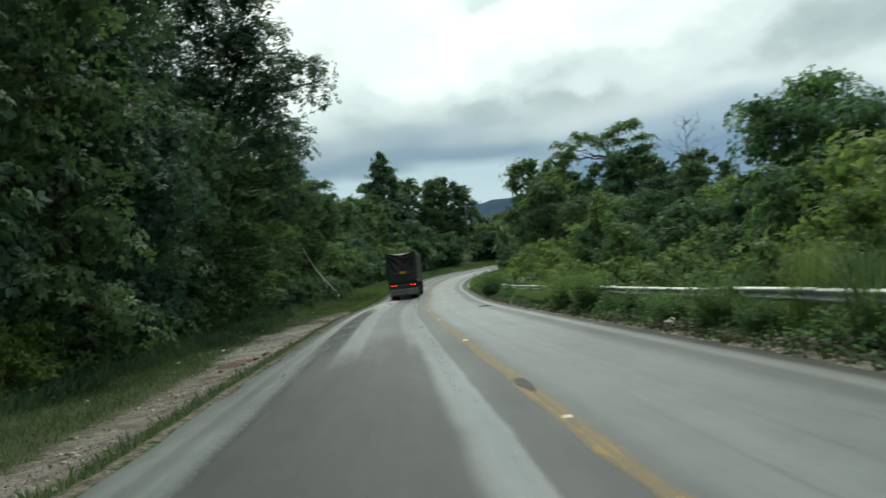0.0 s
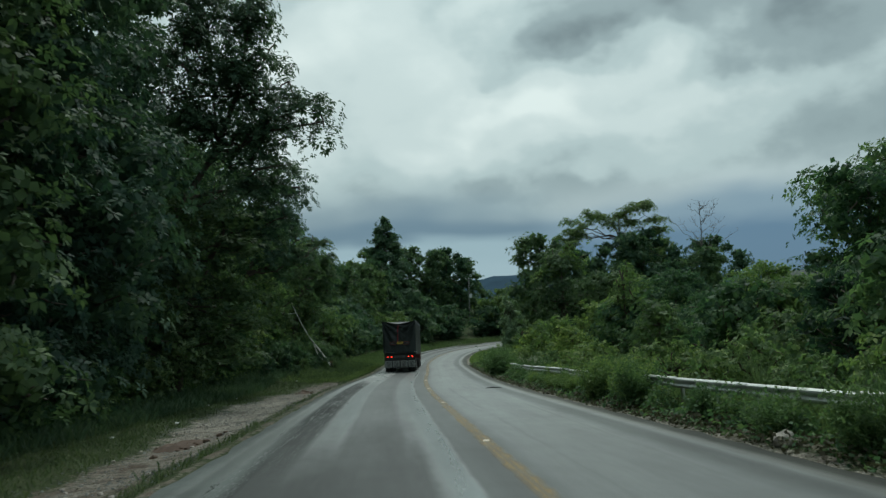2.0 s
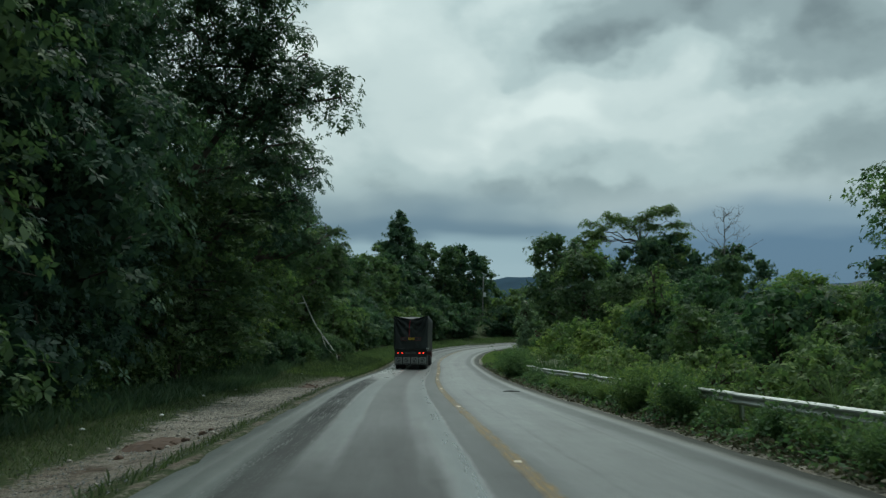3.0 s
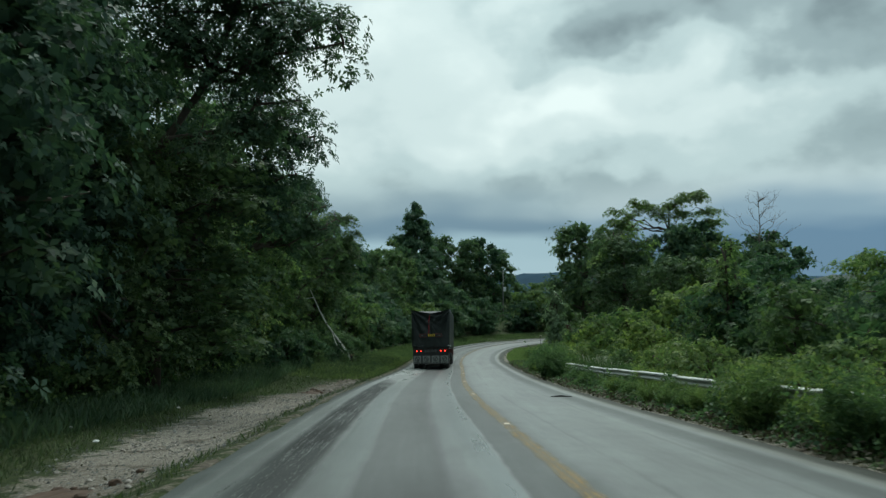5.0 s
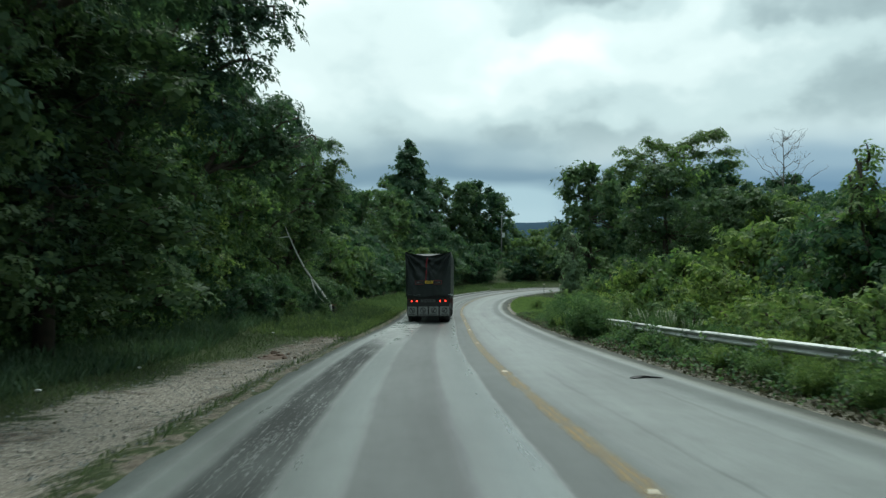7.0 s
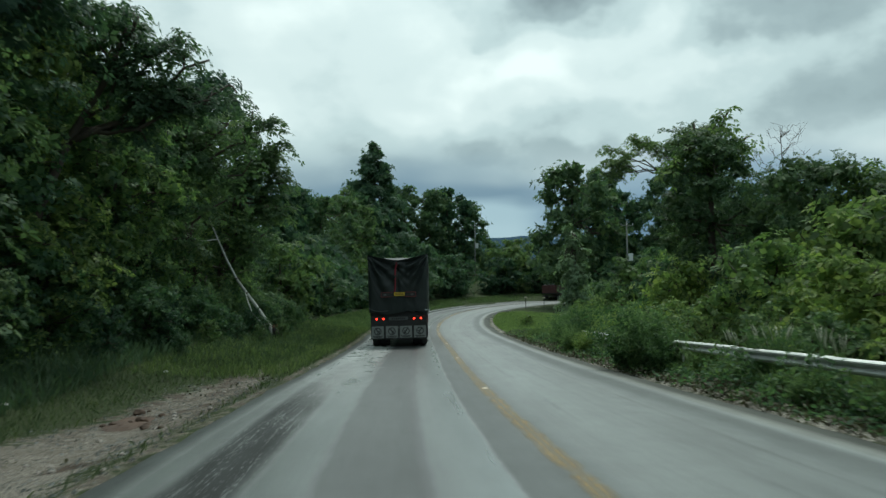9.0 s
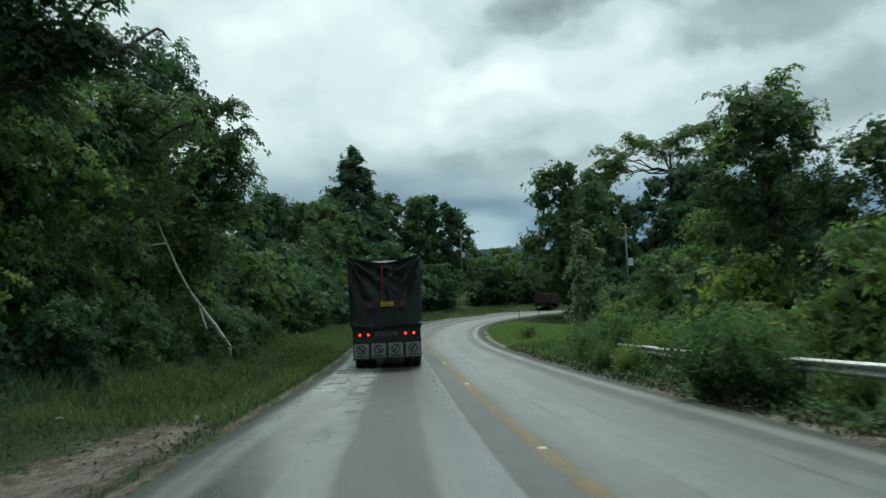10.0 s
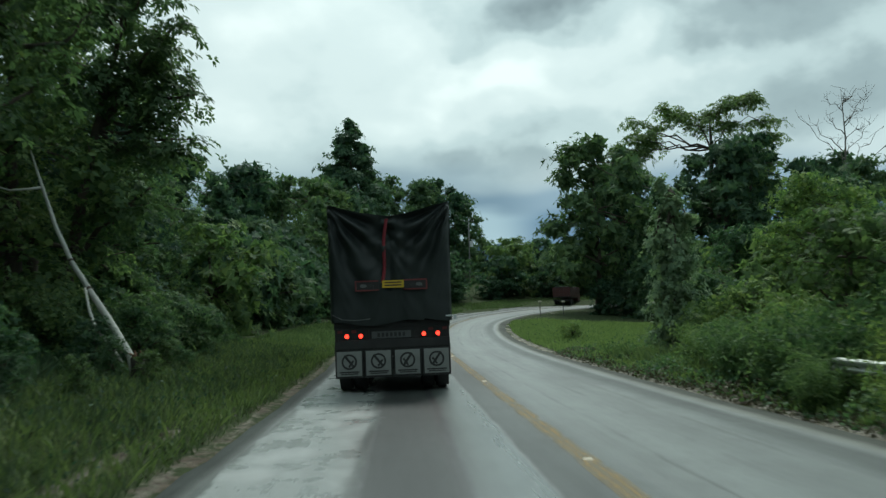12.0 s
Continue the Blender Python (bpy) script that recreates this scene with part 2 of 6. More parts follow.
def tarp_material():
    m, t, p = material("black_green_tarpaulin")
    coord = t.nodes.new("ShaderNodeTexCoord").outputs["Object"]
    a, b = noise_of(t, coord, 1.1, 5.0), noise_of(t, coord, 60, 2.0)
    stain_or_reflection = noise_of(t, coord, 2.0, 4.0, 0.6, (2.5, 1, 0.5))
    colour = ramp(t, calc(t, "ADD", calc(t, "MULTIPLY", a, 0.6), calc(t, "MULTIPLY", stain_or_reflection, 0.4)), [(0.3, (0.016, 0.021, 0.021)), (0.6, (0.026, 0.033, 0.032)), (0.75, (0.044, 0.052, 0.050))])
    feed(t, p, Base_Color=colour, Roughness=ramp(t, a, [(0.3, 0.42), (0.7, 0.6)]), Specular_IOR_Level=0.3, Normal=bump(t, b, 0.15, 0.004))
    return m


TARP = tarp_material()


def lamp_material():
    m, t, p = material("lit_red_lamp")
    feed(t, p, Base_Color=(0.6, 0.02, 0.01), Roughness=0.3, Emission_Color=(1.0, 0.035, 0.018), Emission_Strength=2.6)
    return m


LAMP_RED = lamp_material()


def road_material():
    m, t, p = material("wet_worn_asphalt")
    uv = t.nodes.new("ShaderNodeUVMap").outputs[0]
    sep = t.nodes.new("ShaderNodeSeparateXYZ")
    t.links.new(uv, sep.inputs[0])
    off, along = sep.outputs[0], sep.outputs[1]
    grain = noise_of(t, uv, 55, 3.0, 0.7)
    patch = noise_of(t, uv, 0.5, 4.0, 0.6, (1.0, 0.22, 1.0))
    streak = noise_of(t, uv, 2.6, 4.0, 0.6, (1.0, 0.045, 1.0))
    fine = noise_of(t, uv, 7.0, 3.0, 0.6, (1.0, 0.06, 1.0))
    wobble = calc(t, "MULTIPLY", calc(t, "SUBTRACT", noise_of(t, uv, 0.30, 3.0, 0.6, (0.4, 1.0, 1.0)), 0.5), 0.05)
    o = calc(t, "ADD", calc(t, "ADD", off, wobble), 5.0)
    o = calc(t, "DIVIDE", o, 10.0)
    smooth_o = o
    ragged = calc(t, "SUBTRACT", noise_of(t, uv, 2.2, 5.0, 0.7, (1.0, 0.22, 1.0)), 0.5)
    o = calc(t, "ADD", o, calc(t, "MULTIPLY", ragged, 0.014))
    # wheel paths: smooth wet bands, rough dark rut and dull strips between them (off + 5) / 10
    # the bands' sky sheen is put into the base as paler tones
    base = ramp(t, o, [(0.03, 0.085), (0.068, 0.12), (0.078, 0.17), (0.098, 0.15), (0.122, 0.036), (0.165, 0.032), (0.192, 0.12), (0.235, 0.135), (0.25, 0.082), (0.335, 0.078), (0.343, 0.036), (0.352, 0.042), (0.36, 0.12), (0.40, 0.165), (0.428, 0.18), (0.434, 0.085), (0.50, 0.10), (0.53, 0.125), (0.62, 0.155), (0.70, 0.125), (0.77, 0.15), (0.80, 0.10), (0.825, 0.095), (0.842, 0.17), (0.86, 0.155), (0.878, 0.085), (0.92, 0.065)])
    # first stretch: wet lane painted dark for lorry shade and reflection, beside drier shoulder
    first_stretch = calc(t, "SUBTRACT", 1.0, ramp(t, calc(t, "ADD", calc(t, "DIVIDE", along, 200.0), calc(t, "MULTIPLY", calc(t, "SUBTRACT", patch, 0.5), 0.08)), [(0.44, 0.0), (0.49, 1.0)]))
    lane = calc(t, "MULTIPLY", first_stretch, ramp(t, o, [(0.135, 0.0), (0.145, 1.0), (0.375, 1.0), (0.405, 0.0)]))
    dry = calc(t, "MULTIPLY", first_stretch, ramp(t, o, [(0.02, 0.6), (0.12, 1.0), (0.14, 0.0)]))
    filled = ramp(t, noise_of(t, uv, 0.9, 4.0, 0.65, (1.2, 0.35, 1.0)), [(0.42, 0.0), (0.62, 1.0)])
    base = mix(t, calc(t, "MULTIPLY", filled, ramp(t, o, [(0.112, 0.0), (0.125, 0.75), (0.165, 0.75), (0.18, 0.0)])), base, (0.08, 0.08, 0.08))
    base = mix(t, lane, base, (0.047, 0.047, 0.047))
    base = mix(t, dry, base, (0.15, 0.15, 0.15))
    # right of the middle the tone is lower on this stretch too
    right_tone = calc(t, "MULTIPLY", first_stretch, ramp(t, o, [(0.44, 0.0), (0.47, 1.0)]))
    base = mix(t, right_tone, mix(t, ramp(t, o, [(0.44, 0.0), (0.5, 1.0)]), base, mix(t, 1.0, base, (1.12, 1.12, 1.12), "MULTIPLY")), mix(t, 1.0, base, (0.68, 0.68, 0.68), "MULTIPLY"))
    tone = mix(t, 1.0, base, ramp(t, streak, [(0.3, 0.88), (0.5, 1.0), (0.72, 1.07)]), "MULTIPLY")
    tone = mix(t, 1.0, tone, ramp(t, patch, [(0.32, 0.75), (0.5, 1.0), (0.68, 1.14)]), "MULTIPLY")
    seam_wear = ramp(t, noise_of(t, uv, 0.6, 4.0, 0.65, (1.5, 0.25, 1.0)), [(0.42, 0.0), (0.58, 0.7)])
    seam = ramp(t, calc(t, "ADD", o, calc(t, "MULTIPLY", ragged, 0.012)), [(0.585, 0.0), (0.59, 1.0), (0.598, 0.0), (0.66, 0.0), (0.666, 1.0), (0.676, 0.0), (0.735, 0.0), (0.742, 0.8), (0.75, 0.0)])
    tone = mix(t, calc(t, "MULTIPLY", seam, seam_wear), tone, (0.04, 0.042, 0.041))
    mottle = noise_of(t, uv, 1.9, 5.0, 0.65, (1.0, 0.6, 1.0))
    tone = mix(t, 1.0, tone, ramp(t, mottle, [(0.3, 0.82), (0.5, 1.0), (0.72, 1.14)]), "MULTIPLY")
    tone = mix(t, ramp(t, o, [(0.835, 0.0), (0.86, 0.6), (0.9, 0.6)]), tone, mix(t, 1.0, tone, (1.12, 1.0, 0.86), "MULTIPLY"))
    tone = mix(t, 1.0, tone, ramp(t, grain, [(0.3, 0.72), (0.7, 1.25)]), "MULTIPLY")
    tone = mix(t, 1.0, tone, (0.915, 1.035, 0.985), "MULTIPLY")
    wet = ramp(t, o, [(0.06, 0.72), (0.072, 0.55), (0.08, 0.34), (0.10, 0.36), (0.114, 0.70), (0.176, 0.68), (0.192, 0.31), (0.235, 0.32), (0.25, 0.48), (0.335, 0.50), (0.358, 0.36), (0.40, 0.29), (0.428, 0.28), (0.436, 0.54), (0.50, 0.55), (0.54, 0.46), (0.75, 0.46), (0.79, 0.56), (0.82, 0.56), (0.842, 0.48), (0.86, 0.52), (0.88, 0.72)])
    wet = calc(t, "ADD", calc(t, "MULTIPLY", wet, calc(t, "SUBTRACT", 1.0, lane)), calc(t, "MULTIPLY", lane, 0.56))
    drying = noise_of(t, uv, 0.7, 4.0, 0.6, (1.6, 0.12, 1.0))
    wet = calc(t, "ADD", wet, calc(t, "MULTIPLY", calc(t, "SUBTRACT", drying, 0.5), 0.08))
    gloss = ramp(t, wet, [(0.34, 0.95), (0.42, 0.75), (0.50, 0.38), (0.60, 0.2), (0.72, 0.06)])
    # further on, the outer rut stands full of water
    tear = calc(t, "ADD", noise_of(t, uv, 1.4, 5.0, 0.65, (1.0, 0.35, 1.0)), calc(t, "MULTIPLY", noise_of(t, uv, 5.0, 3.0, 0.6, (0.6, 0.9, 1.0)), 0.18))
    tear = calc(t, "MULTIPLY", calc(t, "SUBTRACT", tear, 0.59), 0.07)
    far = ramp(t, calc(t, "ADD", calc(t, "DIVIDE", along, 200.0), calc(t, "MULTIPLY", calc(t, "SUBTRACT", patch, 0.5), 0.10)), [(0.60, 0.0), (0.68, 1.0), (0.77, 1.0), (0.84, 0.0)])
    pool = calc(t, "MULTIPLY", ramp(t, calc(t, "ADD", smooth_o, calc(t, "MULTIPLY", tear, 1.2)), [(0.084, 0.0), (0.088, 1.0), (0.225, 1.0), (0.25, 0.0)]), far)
    film = ramp(t, calc(t, "ADD", calc(t, "MULTIPLY", noise_of(t, uv, 1.6, 4.0, 0.6, (0.7, 0.6, 1.0)), 0.8), calc(t, "MULTIPLY", streak, 0.2)), [(0.40, 0.20), (0.62, 0.46)])
    wet = calc(t, "ADD", calc(t, "MULTIPLY", wet, calc(t, "SUBTRACT", 1.0, pool)), calc(t, "MULTIPLY", pool, film))
    gloss = calc(t, "MAXIMUM", gloss, pool)
    # pale sheen of the sky on the water, mixed into the base colour
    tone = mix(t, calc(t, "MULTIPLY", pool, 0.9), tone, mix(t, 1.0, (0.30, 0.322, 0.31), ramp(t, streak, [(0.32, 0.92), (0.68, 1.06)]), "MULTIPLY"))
    # the shoulder beside the flooded strip is darker
    shoulder_tone = calc(t, "MULTIPLY", ramp(t, calc(t, "ADD", smooth_o, calc(t, "MULTIPLY", tear, 1.2)), [(0.04, 0.7), (0.083, 1.0), (0.087, 0.0)]), far)
    tone = mix(t, shoulder_tone, tone, mix(t, 1.0, tone, (0.56, 0.55, 0.53), "MULTIPLY"))
    # dark reflection of the lorry, painted between the flooded strip and the road's middle
    stain_or_reflection = calc(t, "MULTIPLY", ramp(t, calc(t, "ADD", o, tear), [(0.225, 0.0), (0.25, 1.0), (0.30, 0.9), (0.345, 0.5), (0.40, 0.0)]), far)
    tone = mix(t, stain_or_reflection, tone, mix(t, 1.0, tone, (0.52, 0.53, 0.53), "MULTIPLY"))
    rough = calc(t, "ADD", wet, calc(t, "MULTIPLY", calc(t, "SUBTRACT", fine, 0.5), 0.10))
    # the broken surface of the rut: worn-through dark ground with ragged wet islands of the old seal
    cracks = calc(t, "ADD", calc(t, "MULTIPLY", noise_of(t, uv, 11.0, 6.0, 0.75, (1.0, 0.03, 1.0)), 0.55), calc(t, "MULTIPLY", noise_of(t, uv, 34.0, 3.0, 0.7, (1.0, 0.18, 1.0)), 0.45))
    rut = ramp(t, calc(t, "ADD", o, tear), [(0.100, 0.0), (0.116, 1.0), (0.172, 1.0), (0.19, 0.0)])
    island = calc(t, "MULTIPLY", calc(t, "MULTIPLY", rut, calc(t, "SUBTRACT", 1.0, pool)), calc(t, "MULTIPLY", ramp(t, cracks, [(0.52, 0.0), (0.58, 1.0)]), calc(t, "SUBTRACT", 1.0, lane)))
    tone = mix(t, calc(t, "MULTIPLY", island, 0.75), tone, (0.085, 0.092, 0.089))
    rough = calc(t, "SUBTRACT", rough, calc(t, "MULTIPLY", island, 0.36))
    gloss = calc(t, "MAXIMUM", gloss, calc(t, "MULTIPLY", island, 0.6))
    # fine cracks across the flooded strip
    across = noise_of(t, uv, 3.2, 5.0, 0.7, (0.25, 1.0, 1.0))
    seams = calc(t, "MULTIPLY", calc(t, "MULTIPLY", ramp(t, across, [(0.485, 0.0), (0.5, 1.0), (0.515, 0.0)]), pool), ramp(t, mottle, [(0.45, 0.0), (0.6, 0.6)]))
    tone = mix(t, seams, tone, (0.07, 0.075, 0.073))
    rough = calc(t, "ADD", rough, calc(t, "MULTIPLY", seams, 0.2))
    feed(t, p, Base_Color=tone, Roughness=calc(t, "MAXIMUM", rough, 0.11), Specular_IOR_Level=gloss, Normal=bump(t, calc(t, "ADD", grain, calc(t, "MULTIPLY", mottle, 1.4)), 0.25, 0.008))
    return m


ROAD = road_material()


def line_material():
    m, t, p = material("worn_yellow_road_paint")
    coord = t.nodes.new("ShaderNodeTexCoord").outputs["Object"]
    a, b = noise_of(t, coord, 3.0, 4.0, 0.65), noise_of(t, coord, 40, 2.0, 0.7)
    f = calc(t, "ADD", calc(t, "MULTIPLY", a, 0.65), calc(t, "MULTIPLY", b, 0.35))
    uv = t.nodes.new("ShaderNodeUVMap").outputs[0]
    sep = t.nodes.new("ShaderNodeSeparateXYZ")
    t.links.new(uv, sep.inputs[0])
    feed(t, p, Base_Color=ramp(t, f, [(0.36, (0.22, 0.165, 0.075)), (0.5, (0.33, 0.215, 0.05)), (0.64, (0.42, 0.265, 0.045))]), Roughness=0.5)
    # thin and ragged towards its edges, worn through in places
    side = calc(t, "SUBTRACT", 1.0, calc(t, "DIVIDE", calc(t, "ABSOLUTE", sep.outputs[0]), 0.15))
    c = noise_of(t, coord, 1.1, 3.0, 0.6)
    middle = ramp(t, calc(t, "ABSOLUTE", sep.outputs[0]), [(0.012, 0.65), (0.035, 1.0)])
    left = calc(t, "ADD", side, calc(t, "ADD", calc(t, "MULTIPLY", calc(t, "SUBTRACT", a, 0.5), 0.7), calc(t, "MULTIPLY", calc(t, "SUBTRACT", c, 0.45), 2.0)))
    keep = calc(t, "MULTIPLY", ramp(t, left, [(0.0, 0.0), (0.75, 1.0)]), calc(t, "MULTIPLY", ramp(t, b, [(0.30, 0.2), (0.55, 0.58)]), middle))
    clear = t.nodes.new("ShaderNodeBsdfTransparent")
    sh = t.nodes.new("ShaderNodeMixShader")
    t.links.new(keep, sh.inputs[0])
    t.links.new(clear.outputs[0], sh.inputs[1])
    t.links.new(p.outputs[0], sh.inputs[2])
    t.links.new(sh.outputs[0], t.nodes["Material Output"].inputs[0])
    return m


LINE = line_material()


def ground_material():
    m, t, p = material("verge_soil_grass_gravel")
    coord = t.nodes.new("ShaderNodeTexCoord").outputs["Object"]
    att = t.nodes.new("ShaderNodeAttribute")
    att.attribute_name = "bare"
    a, b, c = noise_of(t, coord, 0.6, 4.0, 0.6), noise_of(t, coord, 7.0, 4.0, 0.65), noise_of(t, coord, 22.0, 4.0, 0.75)
    grass = ramp(t, b, [(0.3, (0.03, 0.04, 0.02)), (0.55, (0.05, 0.068, 0.03)), (0.75, (0.085, 0.10, 0.045))])
    gravel = ramp(t, c, [(0.3, (0.07, 0.063, 0.05)), (0.48, (0.20, 0.187, 0.155)), (0.66, (0.47, 0.445, 0.385))])
    earth = ramp(t, b, [(0.35, (0.042, 0.035, 0.027)), (0.5, (0.078, 0.062, 0.047)), (0.68, (0.135, 0.105, 0.080))])
    d = noise_of(t, coord, 1.7, 4.0, 0.65)
    raw = t.nodes.new("ShaderNodeAttribute")
    raw.attribute_name = "earth"
    bare = mix(t, calc(t, "MAXIMUM", ramp(t, a, [(0.56, 0.0), (0.68, 1.0)]), calc(t, "MULTIPLY", raw.outputs["Fac"], ramp(t, d, [(0.42, 0.25), (0.6, 0.9)]))), gravel, earth)
    f = calc(t, "ADD", att.outputs["Fac"], calc(t, "MULTIPLY", calc(t, "SUBTRACT", b, 0.5), 0.9))
    f = calc(t, "ADD", f, calc(t, "MULTIPLY", calc(t, "SUBTRACT", d, 0.52), 1.5))
    f = calc(t, "MULTIPLY", f, ramp(t, att.outputs["Fac"], [(0.0, 0.0), (0.06, 1.0)]))
    colour = mix(t, ramp(t, f, [(0.40, 0.0), (0.66, 1.0)]), grass, bare)
    feed(t, p, Base_Color=colour, Roughness=0.95, Specular_IOR_Level=0.08, Normal=bump(t, calc(t, "ADD", b, c), 0.7, 0.05))
    return m


SOIL = ground_material()


# ---------------------------------------------------------------- mesh helpers
def mesh_from(name, verts, faces, mat, smooth=False):
    me = bpy.data.meshes.new(name)
    me.from_pydata([tuple(v) for v in verts], [], faces)
    if smooth:
        me.polygons.foreach_set("use_smooth", [True] * len(me.polygons))
    if mat:
        me.materials.append(mat)
    me.update()
    return me


def part(name, data, mat=None, parent=None, label=""):
    """Links a bmesh or a mesh as one mesh object under a thing or a part."""
    if isinstance(data, bmesh.types.BMesh):
        me = bpy.data.meshes.new(name)
        data.to_mesh(me)
        data.free()
        if mat:
            me.materials.append(mat)
        data = me
    ob = new(name, data)
    ob.parent = parent
    return tagged(ob, label)


def thing(name, m, label, category, group="", kind=""):
    ob = new(name)
    ob.matrix_basis = m
    ob.empty_display_size = 0.2
    return tagged(ob, label, category, group, kind)


def quads(name, corners, mat):
    """corners: (n, 3 or 4, 3) array; one loose face each."""
    n, k = len(corners), corners.shape[1]
    me = bpy.data.meshes.new(name)
    me.vertices.add(k * n)
    me.vertices.foreach_set("co", np.asarray(corners, np.float32).ravel())
    me.loops.add(k * n)
    me.loops.foreach_set("vertex_index", np.arange(k * n, dtype=np.int32))
    me.polygons.add(n)
    me.polygons.foreach_set("loop_start", np.arange(0, k * n, k, dtype=np.int32))
    me.update(calc_edges=True)
    me.validate()
    if mat:
        me.materials.append(mat)
    return me


def unit(v):
    return v / np.maximum(np.linalg.norm(v, axis=-1, keepdims=True), 1e-9)


def leaf_corners(rng, at, normal, size, aspect=0.5, droop=0.25):
    """A pointed, slightly folded leaf at each place."""
    n = len(at)
    normal = unit(normal)
    t = unit(np.cross(normal, rng.normal(size=(n, 3))))
    t[:, 2] -= droop
    t = unit(t)
    w = unit(np.cross(normal, t))
    s = np.asarray(size).reshape(-1, 1) * np.ones((n, 1))
    mid = at + t * s * 0.45 + normal * s * 0.08
    half = w * s * aspect * 0.5
    return np.stack([at, mid + half, at + t * s, mid - half], 1)


def small_leaf_corners(rng, at, normal, size, aspect=0.5, droop=0.25):
    """A small pointed leaf of one face at each place."""
    n = len(at)
    normal = unit(normal)
    t = unit(np.cross(normal, rng.normal(size=(n, 3))))
    t[:, 2] -= droop
    t = unit(t)
    w = unit(np.cross(normal, t))
    s = np.asarray(size).reshape(-1, 1) * np.ones((n, 1))
    return np.stack([at + w * s * aspect * 0.5, at + t * s + normal * s * 0.1, at - w * s * aspect * 0.5 + t * s * 0.2], 1)


def tube(points, radii, sides=7):
    """Verts and faces of a tapered tube along points."""
    pts = [Vector(p) for p in points]
    verts, faces = [], []
    for i, p in enumerate(pts):
        d = (pts[min(i + 1, len(pts) - 1)] - pts[max(i - 1, 0)]).normalized()
        a = d.orthogonal().normalized() if abs(d.z) > 0.9 else d.cross(Vector((0, 0, 1))).normalized()
        b = d.cross(a)
        for k in range(sides):
            w = 2 * math.pi * k / sides
            verts.append(p + (a * math.cos(w) + b * math.sin(w)) * radii[i])
    for i in range(len(pts) - 1):
        for k in range(sides):
            k2 = (k + 1) % sides
            faces.append((i * sides + k, i * sides + k2, (i + 1) * sides + k2, (i + 1) * sides + k))
    faces.append(tuple(range(sides - 1, -1, -1)))
    faces.append(tuple((len(pts) - 1) * sides + k for k in range(sides)))
    return verts, faces


def joined(pieces):
    verts, faces = [], []
    for v, f in pieces:
        base = len(verts)
        verts += list(v)
        faces += [tuple(i + base for i in q) for q in f]
    return verts, faces


def box_bm(w, d, h, at=(0, 0, 0), bevel=0.01):
    bm = bmesh.new()
    bmesh.ops.create_cube(bm, size=1.0, matrix=Matrix.Translation(at) @ Matrix.Diagonal((w, d, h, 1)))
    if bevel:
        bmesh.ops.bevel(bm, geom=bm.edges[:], offset=bevel, segments=2, affect="EDGES", profile=0.7)
    return bm


def rod_bm(r, length, m, sides=16, bevel=0.0):
    bm = bmesh.new()
    bmesh.ops.create_cone(bm, cap_ends=True, segments=sides, radius1=r, radius2=r, depth=length, matrix=m)
    if bevel:
        bmesh.ops.bevel(bm, geom=[e for e in bm.edges if len(e.link_faces) == 2 and any(len(f.verts) > 4 for f in e.link_faces)], offset=bevel, segments=2, affect="EDGES")
    return bm


# ---------------------------------------------------------------- the road's line and the lie of the land
def rise(y):
    """Height of the road: level, then climbing into the bend."""
    y = np.asarray(y, float)
    q = 0.0004 * np.clip(y - 60, 0, 100) ** 2
    return q + 0.08 * np.clip(y - 160, 0, 90) + 0.03 * np.clip(y - 250, 0, 1e9) * (y < 1e9)


KNOTS = [(1.70, -70), (1.70, -20), (1.68, 8), (1.62, 20), (1.6, 32), (1.62, 40), (1.85, 50), (2.3, 60), (2.85, 70), (3.4, 81), (3.95, 92), (5.0, 104), (6.7, 116), (9.0, 126.5), (12.6, 136), (17.6, 144.5), (24, 151), (33, 157), (46, 162.5), (64, 168), (90, 174), (140, 182)]


def spline(knots, step=1.0):
    k = np.array(knots, float)
    out = []
    for i in range(len(k) - 1):
        p0, p1, p2, p3 = k[max(i - 1, 0)], k[i], k[i + 1], k[min(i + 2, len(k) - 1)]
        n = max(2, int(np.linalg.norm(p2 - p1) / step))
        d1, d2 = np.linalg.norm(p2 - p1) / max(np.linalg.norm(p2 - p0), 1e-6), np.linalg.norm(p2 - p1) / max(np.linalg.norm(p3 - p1), 1e-6)
        for u in np.arange(n) / n:
            h1, h2, h3, h4 = 2 * u**3 - 3 * u**2 + 1, -2 * u**3 + 3 * u**2, u**3 - 2 * u**2 + u, u**3 - u**2
            out.append(h1 * p1 + h2 * p2 + h3 * (p2 - p0) * d1 + h4 * (p3 - p1) * d2)
    out.append(k[-1])
    return np.array(out)


CENTRE = spline(KNOTS)
TANGENT = unit(np.gradient(CENTRE, axis=0))
RIGHT = np.stack([TANGENT[:, 1], -TANGENT[:, 0]], 1)
ALONG = np.r_[0, np.cumsum(np.linalg.norm(np.diff(CENTRE, axis=0), axis=1))]
EDGE_L, EDGE_R = -4.65, 4.25


def offset_of(xy):
    """Signed distance from the road's centre line (right is positive)."""
    xy = np.asarray(xy, float)
    best, side = np.full(len(xy), 1e9), np.zeros(len(xy))
    for c, r in zip(CENTRE, RIGHT):
        d = xy - c
        q = (d**2).sum(1)
        near = q < best
        best[near], side[near] = q[near], np.sign(d[near] @ r)
    return np.sqrt(best) * np.where(side == 0, 1, side)


